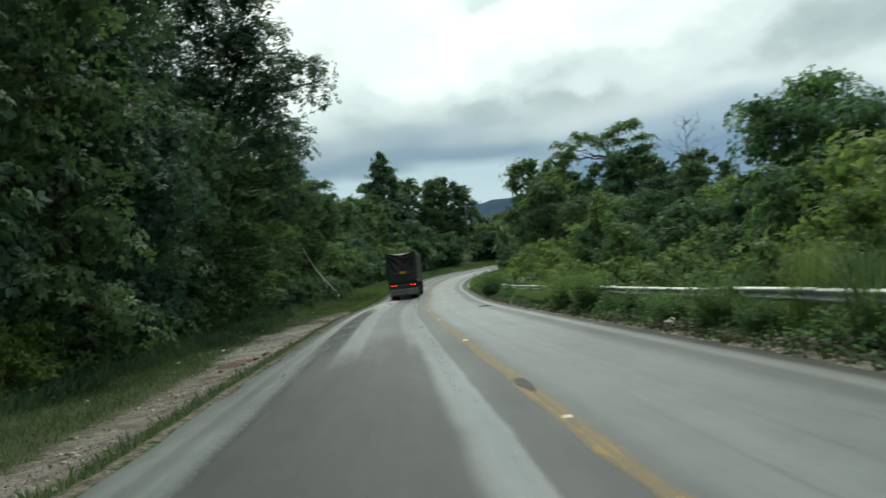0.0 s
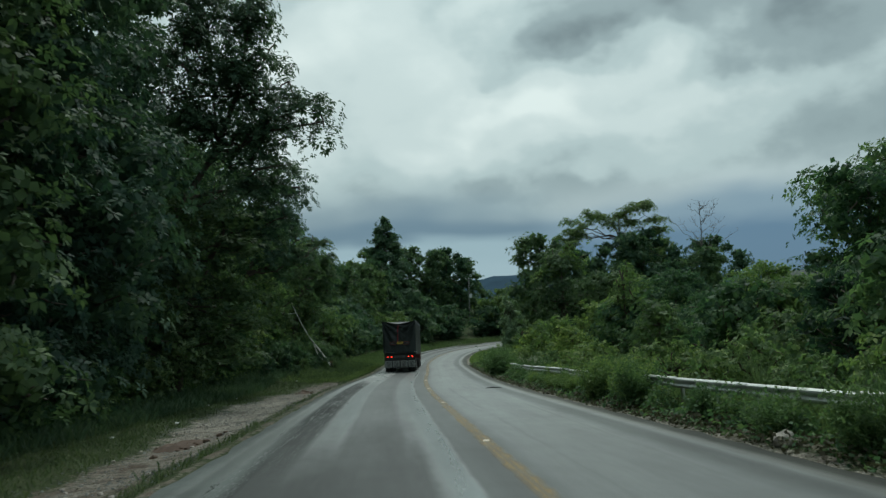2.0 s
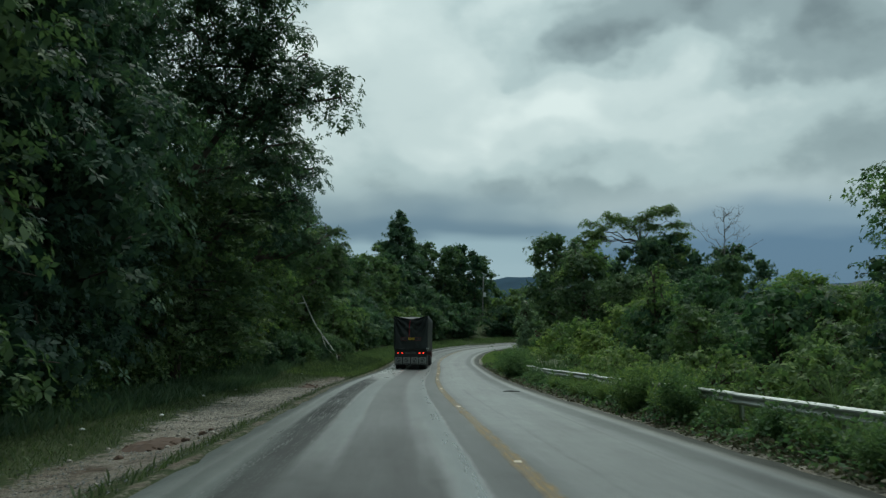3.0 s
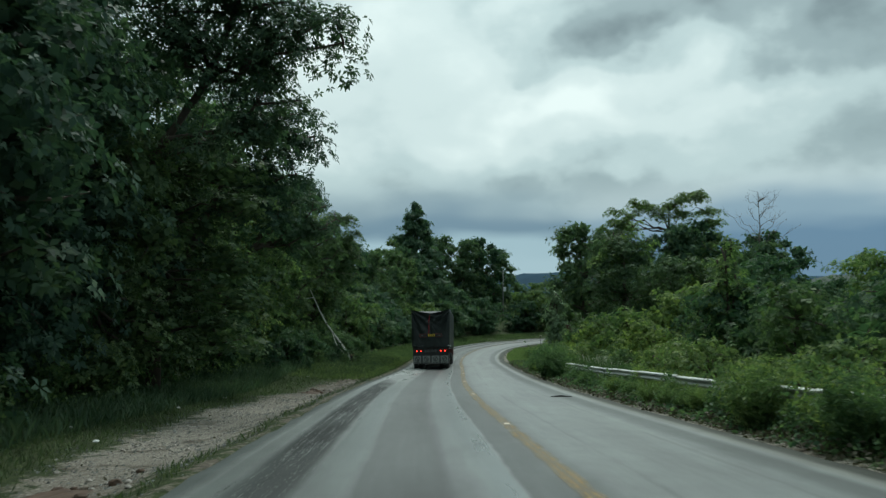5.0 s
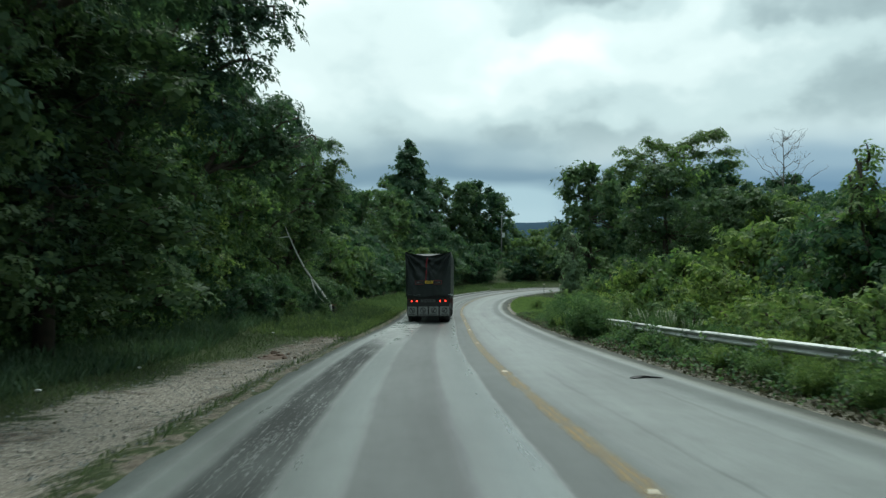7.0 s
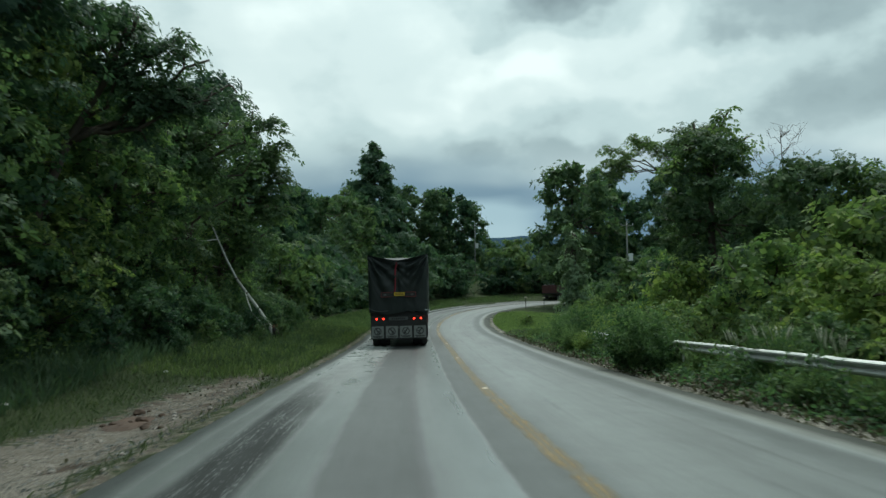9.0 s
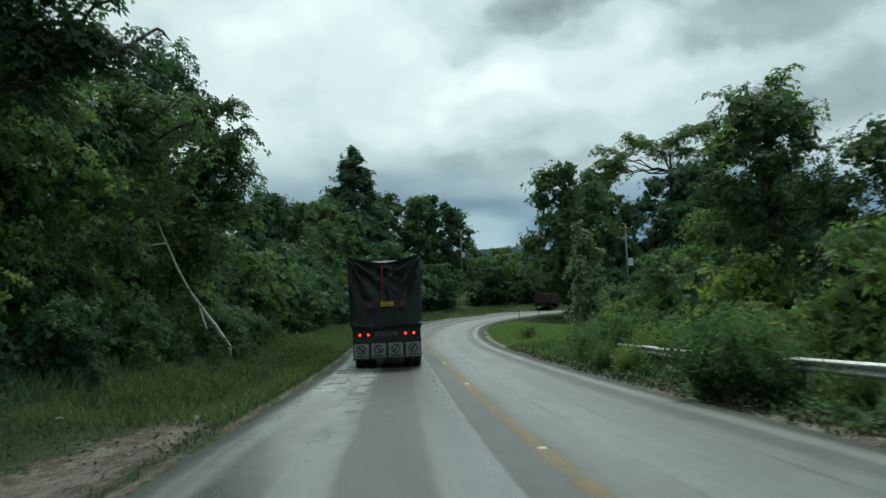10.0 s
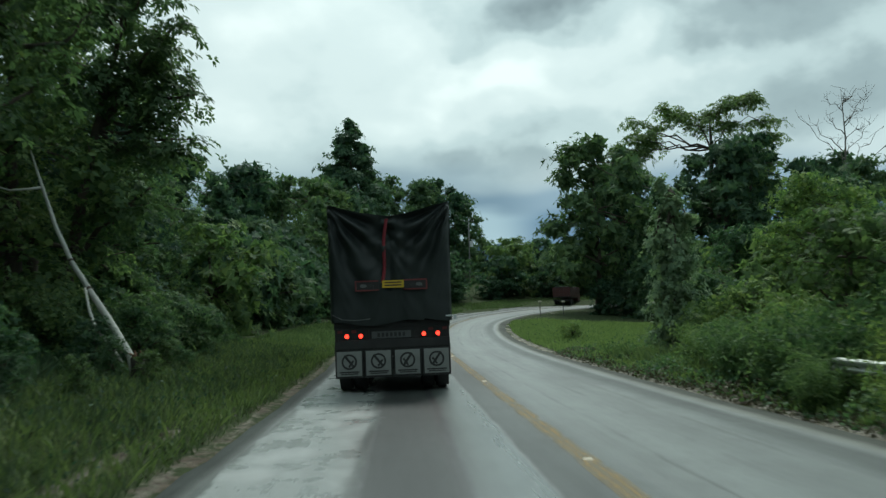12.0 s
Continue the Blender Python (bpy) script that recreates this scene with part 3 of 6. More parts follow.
def ground_height(x, y):
    x, y = np.broadcast_arrays(np.asarray(x, float), np.asarray(y, float))
    o = offset_of(np.stack([x.ravel(), y.ravel()], 1)).reshape(x.shape)
    z = rise(y)
    # the wood-side verge lies lower at first and higher further on; the land rises into the woods
    low = np.interp(-o, [0, 4.3, 4.75, 5.8, 6.6, 11, 14, 18, 60, 400], [-0.12, -0.12, -0.03, -0.33, -0.48, -0.5, -0.3, 0.4, 5, 12])
    high = np.interp(-o, [0, 4.3, 4.75, 6, 8, 10, 16, 60, 400], [-0.12, -0.12, -0.03, 0.06, 0.3, 0.5, 1.1, 5, 12])
    f = np.clip((y - 54) / 14, 0, 1)
    right = np.interp(o, [0, 4.0, 4.4, 5.2, 7, 12, 60, 400], [-0.12, -0.12, -0.03, 0.0, 0.08, -0.2, -1.5, -8])
    z = z + np.where(o < 0, low * (1 - f) + high * f, right)
    ripple = np.sin(1.3 * x + 0.7 * y) + np.sin(0.9 * y - 1.9 * x + 1.0) + np.sin(2.3 * x + 1.7 * y + 2.0) * 0.6
    return z + np.where(np.abs(o) > 4.9, 0.022, 0.0) * ripple


def ground_at(x, y):
    return float(ground_height(np.array([x]), np.array([y]))[0])


def on_road(s, off, lift=0.0):
    """A place on the road: metres along, metres right of the centre."""
    i = int(np.clip(np.searchsorted(ALONG, s), 0, len(ALONG) - 1))
    p = CENTRE[i] + RIGHT[i] * off + TANGENT[i] * (s - ALONG[i])
    return Vector((p[0], p[1], float(rise(p[1])) + lift))


def make_road():
    offs = np.r_[EDGE_L, np.linspace(-4.4, 4.0, 18), EDGE_R]
    verts, faces, uvs = [], [], []
    jag = np.random.default_rng(5)
    for i in range(len(CENTRE)):
        for k, o in enumerate(offs):
            w = o + (jag.normal() * 0.05 if k in (0, len(offs) - 1) else 0)
            p = CENTRE[i] + RIGHT[i] * w
            edge = -0.06 if k in (0, len(offs) - 1) else 0.0
            verts.append((p[0], p[1], float(rise(p[1])) + edge + 0.02 - 0.004 * abs(o)))
            uvs.append((w, ALONG[i]))
    n = len(offs)
    for i in range(len(CENTRE) - 1):
        for k in range(n - 1):
            a = i * n + k
            faces.append((a, a + 1, a + n + 1, a + n))
    me = mesh_from("road", verts, faces, ROAD, True)
    layer = me.uv_layers.new(name="UVMap")
    for loop in me.loops:
        layer.data[loop.index].uv = uvs[loop.vertex_index]
    tagged(new("road", me), "wet grey worn asphalt two-lane road curving right", "road", kind="structure")
    # the painted centre line, broken by wear
    for lo, hi in ((-0.16, 0.14),):
        v, f = [], []
        for i in range(len(CENTRE)):
            for o in (lo, hi):
                p = CENTRE[i] + RIGHT[i] * o
                v.append((p[0], p[1], float(rise(p[1])) + 0.026))
        for i in range(len(CENTRE) - 1):
            f.append((2 * i, 2 * i + 1, 2 * i + 3, 2 * i + 2))
        line = mesh_from("road_line", v, f, LINE)
        flat = line.uv_layers.new(name="UVMap")
        for loop in line.loops:
            flat.data[loop.index].uv = (-0.15 if loop.vertex_index % 2 == 0 else 0.15, ALONG[loop.vertex_index // 2])
        tagged(new("road_line", line), "worn yellow painted line along the middle of the road", "road marking", kind="structure")


def axis_steps(near_lo, near_hi, step, far_lo, far_hi, grow=1.25):
    mid = list(np.arange(near_lo, near_hi + 1e-6, step))
    lo, d = [], step
    while (lo[-1] if lo else near_lo) > far_lo:
        d *= grow
        lo.append((lo[-1] if lo else near_lo) - d)
    hi, d = [], step
    while (hi[-1] if hi else near_hi) < far_hi:
        d *= grow
        hi.append((hi[-1] if hi else near_hi) + d)
    return np.array(lo[::-1] + mid + hi)


def make_ground():
    xs = axis_steps(-13, 13, 0.3, -2500, 2500)
    ys = axis_steps(-5, 100, 0.6, -600, 4000)
    gx, gy = np.meshgrid(xs, ys)
    gz = ground_height(gx, gy)
    o = offset_of(np.stack([gx.ravel(), gy.ravel()], 1))
    y = gy.ravel()
    n = len(xs)
    faces = [(j * n + i, j * n + i + 1, (j + 1) * n + i + 1, (j + 1) * n + i) for j in range(len(ys) - 1) for i in range(n - 1)]
    me = mesh_from("ground", np.stack([gx.ravel(), gy.ravel(), gz.ravel()], 1).tolist(), faces, SOIL, True)
    # bare track of gravel and earth on the verge by the wood, and the strip at the road's edges
    mid = np.interp(y, [-20, 10, 18, 25, 33, 42, 50, 57, 62, 70], [-6.2, -6.3, -6.4, -6.4, -6.7, -6.9, -6.7, -6.4, -6.0, -5.6])
    wide = np.interp(y, [-20, 10, 18, 25, 33, 42, 50, 57, 62, 70], [0.8, 1.0, 1.2, 1.3, 2.0, 2.1, 2.0, 1.5, 0.5, 0.06])
    track = np.clip(1.25 - np.abs(o - mid) / np.maximum(wide, 0.05), 0, 1) * (y < 82)
    strip = np.where(o > 0, np.clip(1.2 - np.abs(o - 4.4) / 0.3, 0, 1), np.clip(1.1 - np.abs(o + 4.8) / 0.35, 0, 1) * 0.8) * 0.9
    bare = np.maximum(track, strip)
    soil = me.attributes.new("earth", "FLOAT", "POINT")
    soil.data.foreach_set("value", np.maximum(np.clip(1.0 - np.abs(o + 4.8) / 0.5, 0, 1), np.maximum(np.clip((y - 46) / 8, 0, 1), np.clip((31 - y) / 8, 0, 1) * 0.85) * (o < 0)).astype(np.float32))
    layer = me.attributes.new("bare", "FLOAT", "POINT")
    layer.data.foreach_set("value", bare.astype(np.float32))
    tagged(new("ground", me), "grassy verge ground with gravel and reddish earth", "ground", kind="structure")


make_ground()
make_road()


# ---------------------------------------------------------------- plants
def whorls(rng, at, out, size, k=6, aspect=0.5, droop=0.35, plain_leaf=False):
    """Rosettes of pointed, folded leaves that radiate from twig tips and hang a little."""
    n = len(at)
    out = unit(out)
    a = unit(np.cross(out, rng.normal(size=(n, 3))))
    b = np.cross(out, a)
    ang = np.arange(k) / k * 2 * math.pi + rng.uniform(0, 6.28, (n, 1)) + rng.normal(size=(n, k)) * 0.25
    t = a[:, None] * np.cos(ang)[..., None] + b[:, None] * np.sin(ang)[..., None] + out[:, None] * rng.uniform(0.0, 0.55, (n, k, 1))
    t[..., 2] -= droop
    t = unit(t)
    w = unit(np.cross(t, np.broadcast_to(out[:, None], t.shape)))
    s = size * rng.uniform(0.62, 1.25, (n, 1, 1)) * rng.uniform(0.8, 1.15, (n, k, 1))
    base = at[:, None] + t * s * 0.12
    mid = base + t * s * 0.45 + np.cross(w, t) * s * 0.07
    tip = base + t * s
    tip[..., 2] -= s[..., 0] * droop * 0.3
    half = w * s * aspect * 0.5
    if plain_leaf:
        return np.stack([base + half, tip, base - half], 2).reshape(-1, 3, 3)
    return np.stack([base, mid + half, tip, mid - half], 2).reshape(-1, 4, 3)


def crown_leaves(rng, lumps, density, size, clump=0.55, inner=0.12, up=0.55, far=False):
    """Domed sprays of leaf rosettes over the lumps (x, y, z, rx, ry, rz), with gaps between them; inner: share of large leaves that close the inside."""
    out = []
    for x, y, z, rx, ry, rz in lumps:
        area = 4 * math.pi * ((rx * ry) ** 1.6 / 3 + (rx * rz) ** 1.6 / 3 + (ry * rz) ** 1.6 / 3) ** (1 / 1.6)
        n = area * density
        sprays = max(7, int(min(area / (4.2 * clump * clump), n * 0.5 / 18)))
        d = unit(rng.normal(size=(sprays, 3)))
        d = d[d[:, 2] > -0.6]
        sprays = len(d)
        c = np.array([x, y, z]) + d * rng.uniform(0.78, 1.12, (sprays, 1)) * [rx, ry, rz]
        m = int(n * 0.5 / 6)
        k = rng.integers(0, sprays, m)
        spread = np.clip(rng.normal(size=(m, 3)), -1.7, 1.7) * [clump, clump, clump * 0.3]
        flat = (spread[:, :2] ** 2).sum(1)
        spread[:, 2] -= flat / clump * 0.38
        facing = d[k] * (1 - up) + [0, 0, up] + spread * [0.5, 0.5, 0] / clump + rng.normal(size=(m, 3)) * 0.22
        out.append(whorls(rng, c[k] + spread, facing, size * 1.25, plain_leaf=far))
        m = int(n * inner * 1.4)
        if m:
            d2 = unit(rng.normal(size=(m, 3)))
            at2 = np.array([x, y, z]) + d2 * rng.uniform(0.15, 0.68, (m, 1)) * [rx, ry, rz]
            out.append((small_leaf_corners if far else leaf_corners)(rng, at2, d2 + rng.normal(size=(m, 3)) * 0.4, size * rng.uniform(1.5, 2.2, m), 0.8))
    return np.concatenate(out)


def limb(rng, a, b, r0, r1, n=6, bend=0.12):
    a, b = np.array(a, float), np.array(b, float)
    pts = [a + (b - a) * u + rng.normal(size=3) * bend * np.linalg.norm(b - a) * math.sin(math.pi * u) * 0.35 for u in np.linspace(0, 1, n)]
    return pts, list(np.linspace(r0, r1, n))


def build_tree(name, label, category, seed, trunk, lumps, leaf_mat, size, density, bark=None, clump=0.55, inner=0.12, group="", up=0.55, far=False):
    """trunk: list of (x, y, z, r) up the stem. Each lump of the crown hangs on a limb."""
    rng = np.random.default_rng(seed)
    bark = bark or BARK
    top = thing(name, Matrix(), label, category, group)
    if trunk:
        stem = tube([t[:3] for t in trunk], [t[3] for t in trunk], 9)
        part("trunk", mesh_from("trunk", *stem, bark, True), None, top)
        pieces = []
        heights = np.array([t[2] for t in trunk])
        for x, y, z, rx, ry, rz in lumps:
            i = int(np.clip(np.searchsorted(heights, z - rz * 0.9 - 0.8), 1, len(trunk) - 1))
            root, r = trunk[i][:3], max(0.04, trunk[i][3] * 0.6)
            pieces.append(tube(*limb(rng, root, (x, y, z), r, 0.03, 5), 5))
            for _ in range(2):
                e = unit(rng.normal(size=3)) * [rx, ry, rz] * 0.85 + [x, y, z]
                pieces.append(tube(*limb(rng, (x, y, z - rz * 0.3), e, r * 0.4, 0.012, 3), 4))
        part("branchwork", mesh_from("branchwork", *joined(pieces), bark, True), None, top)
    part("crown", quads("crown", crown_leaves(rng, lumps, density, size, clump, inner, up, far), leaf_mat), None, top)
    return top


def set_down(proto, x, y, size=1.0, turn=0.0, tall=None, dip=0.1, label=""):
    z = ground_at(x, y) - dip
    m = Matrix.Translation((x, y, z)) @ Matrix.Rotation(radians(turn), 4, "Z") @ Matrix.Diagonal((size, size, tall or size, 1))
    if not proto.get("used"):
        proto["used"] = 1
        proto.matrix_basis = m
        ob = proto
    else:
        ob = copy_thing(proto, m)
        ob.matrix_basis = m
    if label:
        ob["label"] = label
    return ob


def lumps_tiered(rng, n, r, z0, z1, lump, squash=0.5):
    """Flattish leaf masses round a stem, with gaps between them."""
    out = []
    for i in range(n):
        u = (i + 0.5) / n
        z = z0 + (z1 - z0) * u
        w = r * (0.55 + 0.45 * math.sin(math.pi * (0.15 + 0.7 * u)))
        if u > 0.8:
            w *= 1 - (u - 0.8) * 2.6
        a = i * 2.4 + rng.uniform(-0.6, 0.6)
        q = w * rng.uniform(0.55, 1.0)
        s = lump * rng.uniform(0.7, 1.25)
        out.append((math.cos(a) * q, math.sin(a) * q, z, s, s, s * squash))
    for i in range(max(3, n // 4)):
        z = z0 + (z1 - z0) * (i + 0.5) / max(3, n // 4)
        out.append((rng.normal() * 0.3, rng.normal() * 0.3, z, lump, lump, lump))
    return out


def airy_tree(name, label, seed, trunk, ends, mat, size, per=150, clump=0.62, twigs=5, group="", flat=0.85, start=3):
    """An open crown: bare limbs that fork, with flat sprays of leaves at their ends and sky between."""
    rng = np.random.default_rng(seed)
    top = thing(name, Matrix(), label, "tree", group)
    part("trunk", mesh_from("trunk", *tube([t[:3] for t in trunk], [t[3] for t in trunk], 9), BARK, True), None, top)
    pieces, leaves = [], []
    heights = np.array([t[2] for t in trunk])
    for x, y, z, r in ends:
        i = int(np.clip(np.searchsorted(heights, z - 3.2), 1, len(trunk) - 1))
        root, thick = np.array(trunk[i][:3]), trunk[i][3] * 0.6
        pts, rad = limb(rng, root, (x, y, z), thick, 0.04, 7, 0.16)
        pieces.append(tube(pts, rad, 6))
        for _ in range(twigs):
            k = rng.integers(start, 7)
            d = unit(rng.normal(size=3) * [1, 1, flat]) * r * rng.uniform(0.5, 1.0)
            e = np.array(pts[k]) + d + [0, 0, 0.2 * r]
            pieces.append(tube(*limb(rng, pts[k], e, 0.045, 0.012, 4), 5))
            for c in (e, (e * 0.55 + np.array(pts[k]) * 0.45)):
                n = max(5, int(per * rng.uniform(0.6, 1.3) / 11))
                spread = np.clip(rng.normal(size=(n, 3)), -1.7, 1.7) * [clump, clump, clump * min(0.35, flat * 0.4)]
                spread[:, 2] -= (spread[:, :2] ** 2).sum(1) / clump * 0.35
                leaves.append(whorls(rng, c + spread, spread * [0.6, 0.6, 0] / clump + rng.normal(size=(n, 3)) * 0.25 + [0, 0, 0.9], size * 1.25, 6, 0.42, 0.45))
    part("branchwork", mesh_from("branchwork", *joined(pieces), BARK, True), None, top)
    part("crown", quads("crown", np.concatenate(leaves), mat), None, top)
    return top


R0 = np.random.default_rng(11)

# prototypes
WOOD_TALL = build_tree("forest_tree", "tall dark green broadleaf tree at the wood's edge", "tree", 21,
    [(0, 0, -0.3, 0.34), (0.1, 0, 4, 0.28), (-0.1, 0.2, 8, 0.22), (0.1, 0.1, 12, 0.15), (0, 0, 15.5, 0.07)],
    lumps_tiered(R0, 30, 4.6, 2.5, 17.0, 1.75, 0.62), LEAF_DEEP, 0.21, 30, clump=0.5, group="trees of the roadside wood")
WOOD_VINED = build_tree("forest_tree", "tall tree hung with climbing vines", "tree", 31,
    [(0, 0, -0.3, 0.3), (0.1, 0, 4, 0.24), (-0.1, 0.2, 8, 0.18), (0.1, 0.1, 12.5, 0.07)],
    lumps_tiered(R0, 26, 3.4, 1.0, 13.5, 1.5, 0.85), LEAF_DEEP, 0.17, 44, clump=0.36, group="trees of the roadside wood")
WOOD_LIGHT = build_tree("forest_tree", "mid-green tree hung with climbing vines", "tree", 32,
    [(0, 0, -0.3, 0.3), (0.1, 0, 4, 0.24), (-0.1, 0.2, 8, 0.18), (0.1, 0.1, 12.5, 0.07)],
    lumps_tiered(R0, 26, 3.4, 1.0, 13.5, 1.5, 0.85), LEAF_VINE, 0.17, 42, clump=0.36, group="trees of the roadside wood")
WOOD_MID = build_tree("forest_tree", "green leafy tree at the wood's edge", "tree", 22,
    [(0, 0, -0.3, 0.24), (0.2, 0.1, 3, 0.2), (0, 0.2, 6, 0.14), (0.1, 0, 9.5, 0.06)],
    lumps_tiered(R0, 20, 3.2, 1.4, 10.4, 1.45, 0.6), LEAF_MID, 0.18, 36, clump=0.42, group="trees of the roadside wood")
WOOD_SHADE = build_tree("forest_tree", "dark green leafy tree at the wood's edge", "tree", 27,
    [(0, 0, -0.3, 0.24), (0.2, 0.1, 3, 0.2), (0, 0.2, 6, 0.14), (0.1, 0, 9.5, 0.06)],
    lumps_tiered(np.random.default_rng(27), 20, 3.2, 1.4, 10.4, 1.45, 0.6), LEAF_DEEP, 0.19, 34, clump=0.42, group="trees of the roadside wood")
WOOD_HIGH = build_tree("forest_tree", "tall green broadleaf tree at the wood's edge", "tree", 35,
    [(0, 0, -0.3, 0.34), (0.1, 0, 4, 0.28), (-0.1, 0.2, 8, 0.22), (0.1, 0.1, 12, 0.15), (0, 0, 15.5, 0.07)],
    lumps_tiered(np.random.default_rng(35), 30, 4.6, 2.5, 17.0, 1.75, 0.62), LEAF_VINE, 0.22, 26, clump=0.5, group="trees of the roadside wood")
WOOD_DEEP = build_tree("forest_tree", "dark broadleaf tree deep in the wood", "tree", 33,
    [(0, 0, -0.3, 0.32), (0.1, 0, 5, 0.26), (-0.1, 0.2, 10, 0.17), (0.1, 0.1, 14.5, 0.07)],
    lumps_tiered(np.random.default_rng(34), 20, 4.6, 5.0, 15.5, 2.1, 0.62), LEAF_DEEP, 0.5, 6.5, clump=0.6, far=True, group="trees of the roadside wood")
BUSH_A = build_tree("shrub", "dense green roadside shrub", "shrub", 23, [(0, 0, -0.2, 0.07), (0.1, 0, 1.2, 0.05), (0, 0.1, 2.4, 0.03)],
    lumps_tiered(R0, 13, 1.7, 0.4, 3.5, 0.85, 0.62), LEAF_MID, 0.14, 56, clump=0.30, group="roadside shrubs")
BUSH_B = build_tree("shrub", "fresh green scrambling roadside shrub", "shrub", 24, [(0, 0, -0.2, 0.06), (0.1, 0, 1.0, 0.05), (0, 0.1, 1.9, 0.03)],
    lumps_tiered(R0, 12, 1.6, 0.3, 2.3, 0.75, 0.6), LEAF_BRIGHT, 0.125, 66, clump=0.26, group="roadside shrubs")
BUSH_C = build_tree("shrub", "mound of broad-leaved climbing vines", "shrub", 28, [(0, 0, -0.2, 0.06), (0.1, 0, 1.0, 0.05), (0, 0.1, 2.4, 0.03)],
    lumps_tiered(R0, 14, 2.0, 0.3, 3.2, 1.0, 0.7), LEAF_VINE, 0.14, 58, clump=0.32, group="roadside shrubs", up=0.5)
BUSH_D = build_tree("shrub", "tall dark green bush with ragged top", "shrub", 29, [(0, 0, -0.2, 0.07), (0.1, 0, 1.6, 0.05), (0, 0.1, 3.2, 0.03)],
    lumps_tiered(R0, 12, 1.4, 0.5, 4.4, 0.8, 0.7), LEAF_DARK, 0.135, 58, clump=0.32, group="roadside shrubs")
FAR_ROUND = build_tree("distant_tree", "broad round-crowned green tree across the bend", "tree", 25,
    [(0, 0, -0.5, 0.4), (0.2, 0, 5, 0.3), (0, 0.2, 10, 0.2), (0, 0, 15, 0.08)],
    lumps_tiered(R0, 24, 5.2, 3.5, 17.0, 1.9, 0.62), LEAF_FAR, 0.42, 8.6, clump=0.75, inner=0.22, far=True, group="trees across the bend")
FAR_LOW = build_tree("distant_tree", "low bushy green tree beyond the bend", "tree", 26,
    [(0, 0, -0.5, 0.2), (0.2, 0, 3, 0.15), (0, 0, 6, 0.06)],
    lumps_tiered(R0, 14, 4.0, 0.1, 7.2, 1.7, 0.65), LEAF_FAR, 0.40, 8.4, clump=0.6, inner=0.22, far=True, group="trees across the bend")

def wood_line(y):
    """Where the wood's undergrowth begins, left of the road."""
    return float(np.interp(y, [0, 28, 38, 48, 56, 65, 75, 95], [-9.8, -10.3, -11.6, -12.8, -12.4, -10.6, -9.2, -9.2]))


# the wood along the verge: tall trees behind, vined and lower ones before them, shrubs down to the ground
# trees nearest the start stand out of view, kept there to shade the verge
for x, y, s, turn in ((-13.0, 3, 1.1, 80), (-14.0, 11, 1.0, 200), (-13.0, 19, 1.12, 300), (-14.0, 27, 1.0, 40), (-13.0, 34, 1.1, 130), (-15.0, 41, 1.1, 250), (-15.5, 49, 1.05, 20), (-20, 20, 1.25, 90), (-20, 38, 1.25, 180)):
    set_down(WOOD_TALL, x, y, s, turn)
set_down(WOOD_TALL, -11.4, 50.5, 1.0, 140, 0.64)
set_down(WOOD_TALL, -11.8, 90.0, 0.93, 60)
for x, y, s, turn in ((-15, 57, 1.0, 95), (-13, 65, 0.95, 170), (-14.5, 73, 0.75, 310), (-20, 60, 1.05, 45)):
    set_down(WOOD_HIGH, x, y, s, turn)
for x, y, s, turn in ((-10.6, 8, 1.0, 40), (-11.4, 16, 1.05, 160), (-10.8, 24, 1.05, 250), (-11.4, 32, 1.1, 10), (-12.6, 39, 1.05, 100), (-12.4, 45, 0.9, 300)):
    set_down(WOOD_VINED, x, y, s, turn)
for x, y, s, turn in ((-13.0, 58, 0.95, 300), (-12.2, 64.5, 0.85, 200), (-11.5, 71.5, 0.74, 20), (-10.4, 82.0, 0.98, 60), (-9.6, 88, 0.62, 160), (-10, 95, 0.7, 260)):
    set_down(WOOD_LIGHT, x, y, s, turn, s * (0.88 if y < 85 else 0.78) if y > 80 else None)
for x, y, s, turn in ((-11.0, 0, 0.9, 10), (-11.0, 12, 0.95, 70), (-11.5, 20, 0.9, 150), (-11.2, 28, 0.95, 220), (-12.4, 36, 0.9, 300), (-13.6, 44, 0.95, 20), (-13.6, 51, 0.95, 110)):
    set_down(WOOD_SHADE, x, y, s, turn)
for x, y, s, turn in ((-12.2, 61, 0.85, 190), (-11, 70, 0.9, 330), (-12.0, 76.5, 0.85, 75), (-14, 90, 0.9, 20), (-15, 100, 1.0, 170)):
    set_down(WOOD_MID, x, y, s, turn)
for i in range(25):
    y = -2 + i * 3.9
    set_down(BUSH_A if i % 3 else BUSH_C, wood_line(y) + R0.uniform(-0.5, 0.3), y, R0.uniform(0.6, 0.9), R0.uniform(0, 360))

for x, y, s in ((-7.2, 70.0, 0.5), (-6.9, 72.6, 0.42), (-8.6, 79.6, 0.45), (-6.2, 80.2, 0.5), (-7.0, 82.6, 0.6), (-6.0, 85.5, 0.55), (-6.9, 88.5, 0.65), (-8.2, 73.8, 0.6), (-8.4, 67.0, 0.6), (-5.0, 80.2, 0.2), (-6.0, 81.9, 0.26), (-6.8, 83.4, 0.3)):
    set_down(BUSH_C if y > 81 and s > 0.4 else BUSH_A, x, y, s, R0.uniform(0, 360))

for x, y, s in ((-7.6, 66.5, 0.34), (-8.4, 69.2, 0.4), (-6.6, 68.2, 0.24), (-6.0, 71.0, 0.22), (-7.9, 71.4, 0.36), (-5.3, 72.6, 0.2), (-6.7, 64.6, 0.2), (-8.6, 63.0, 0.4), (-5.6, 80.6, 0.28), (-5.2, 79.6, 0.22)):
    set_down(BUSH_D, x, y, s, R0.uniform(0, 360))

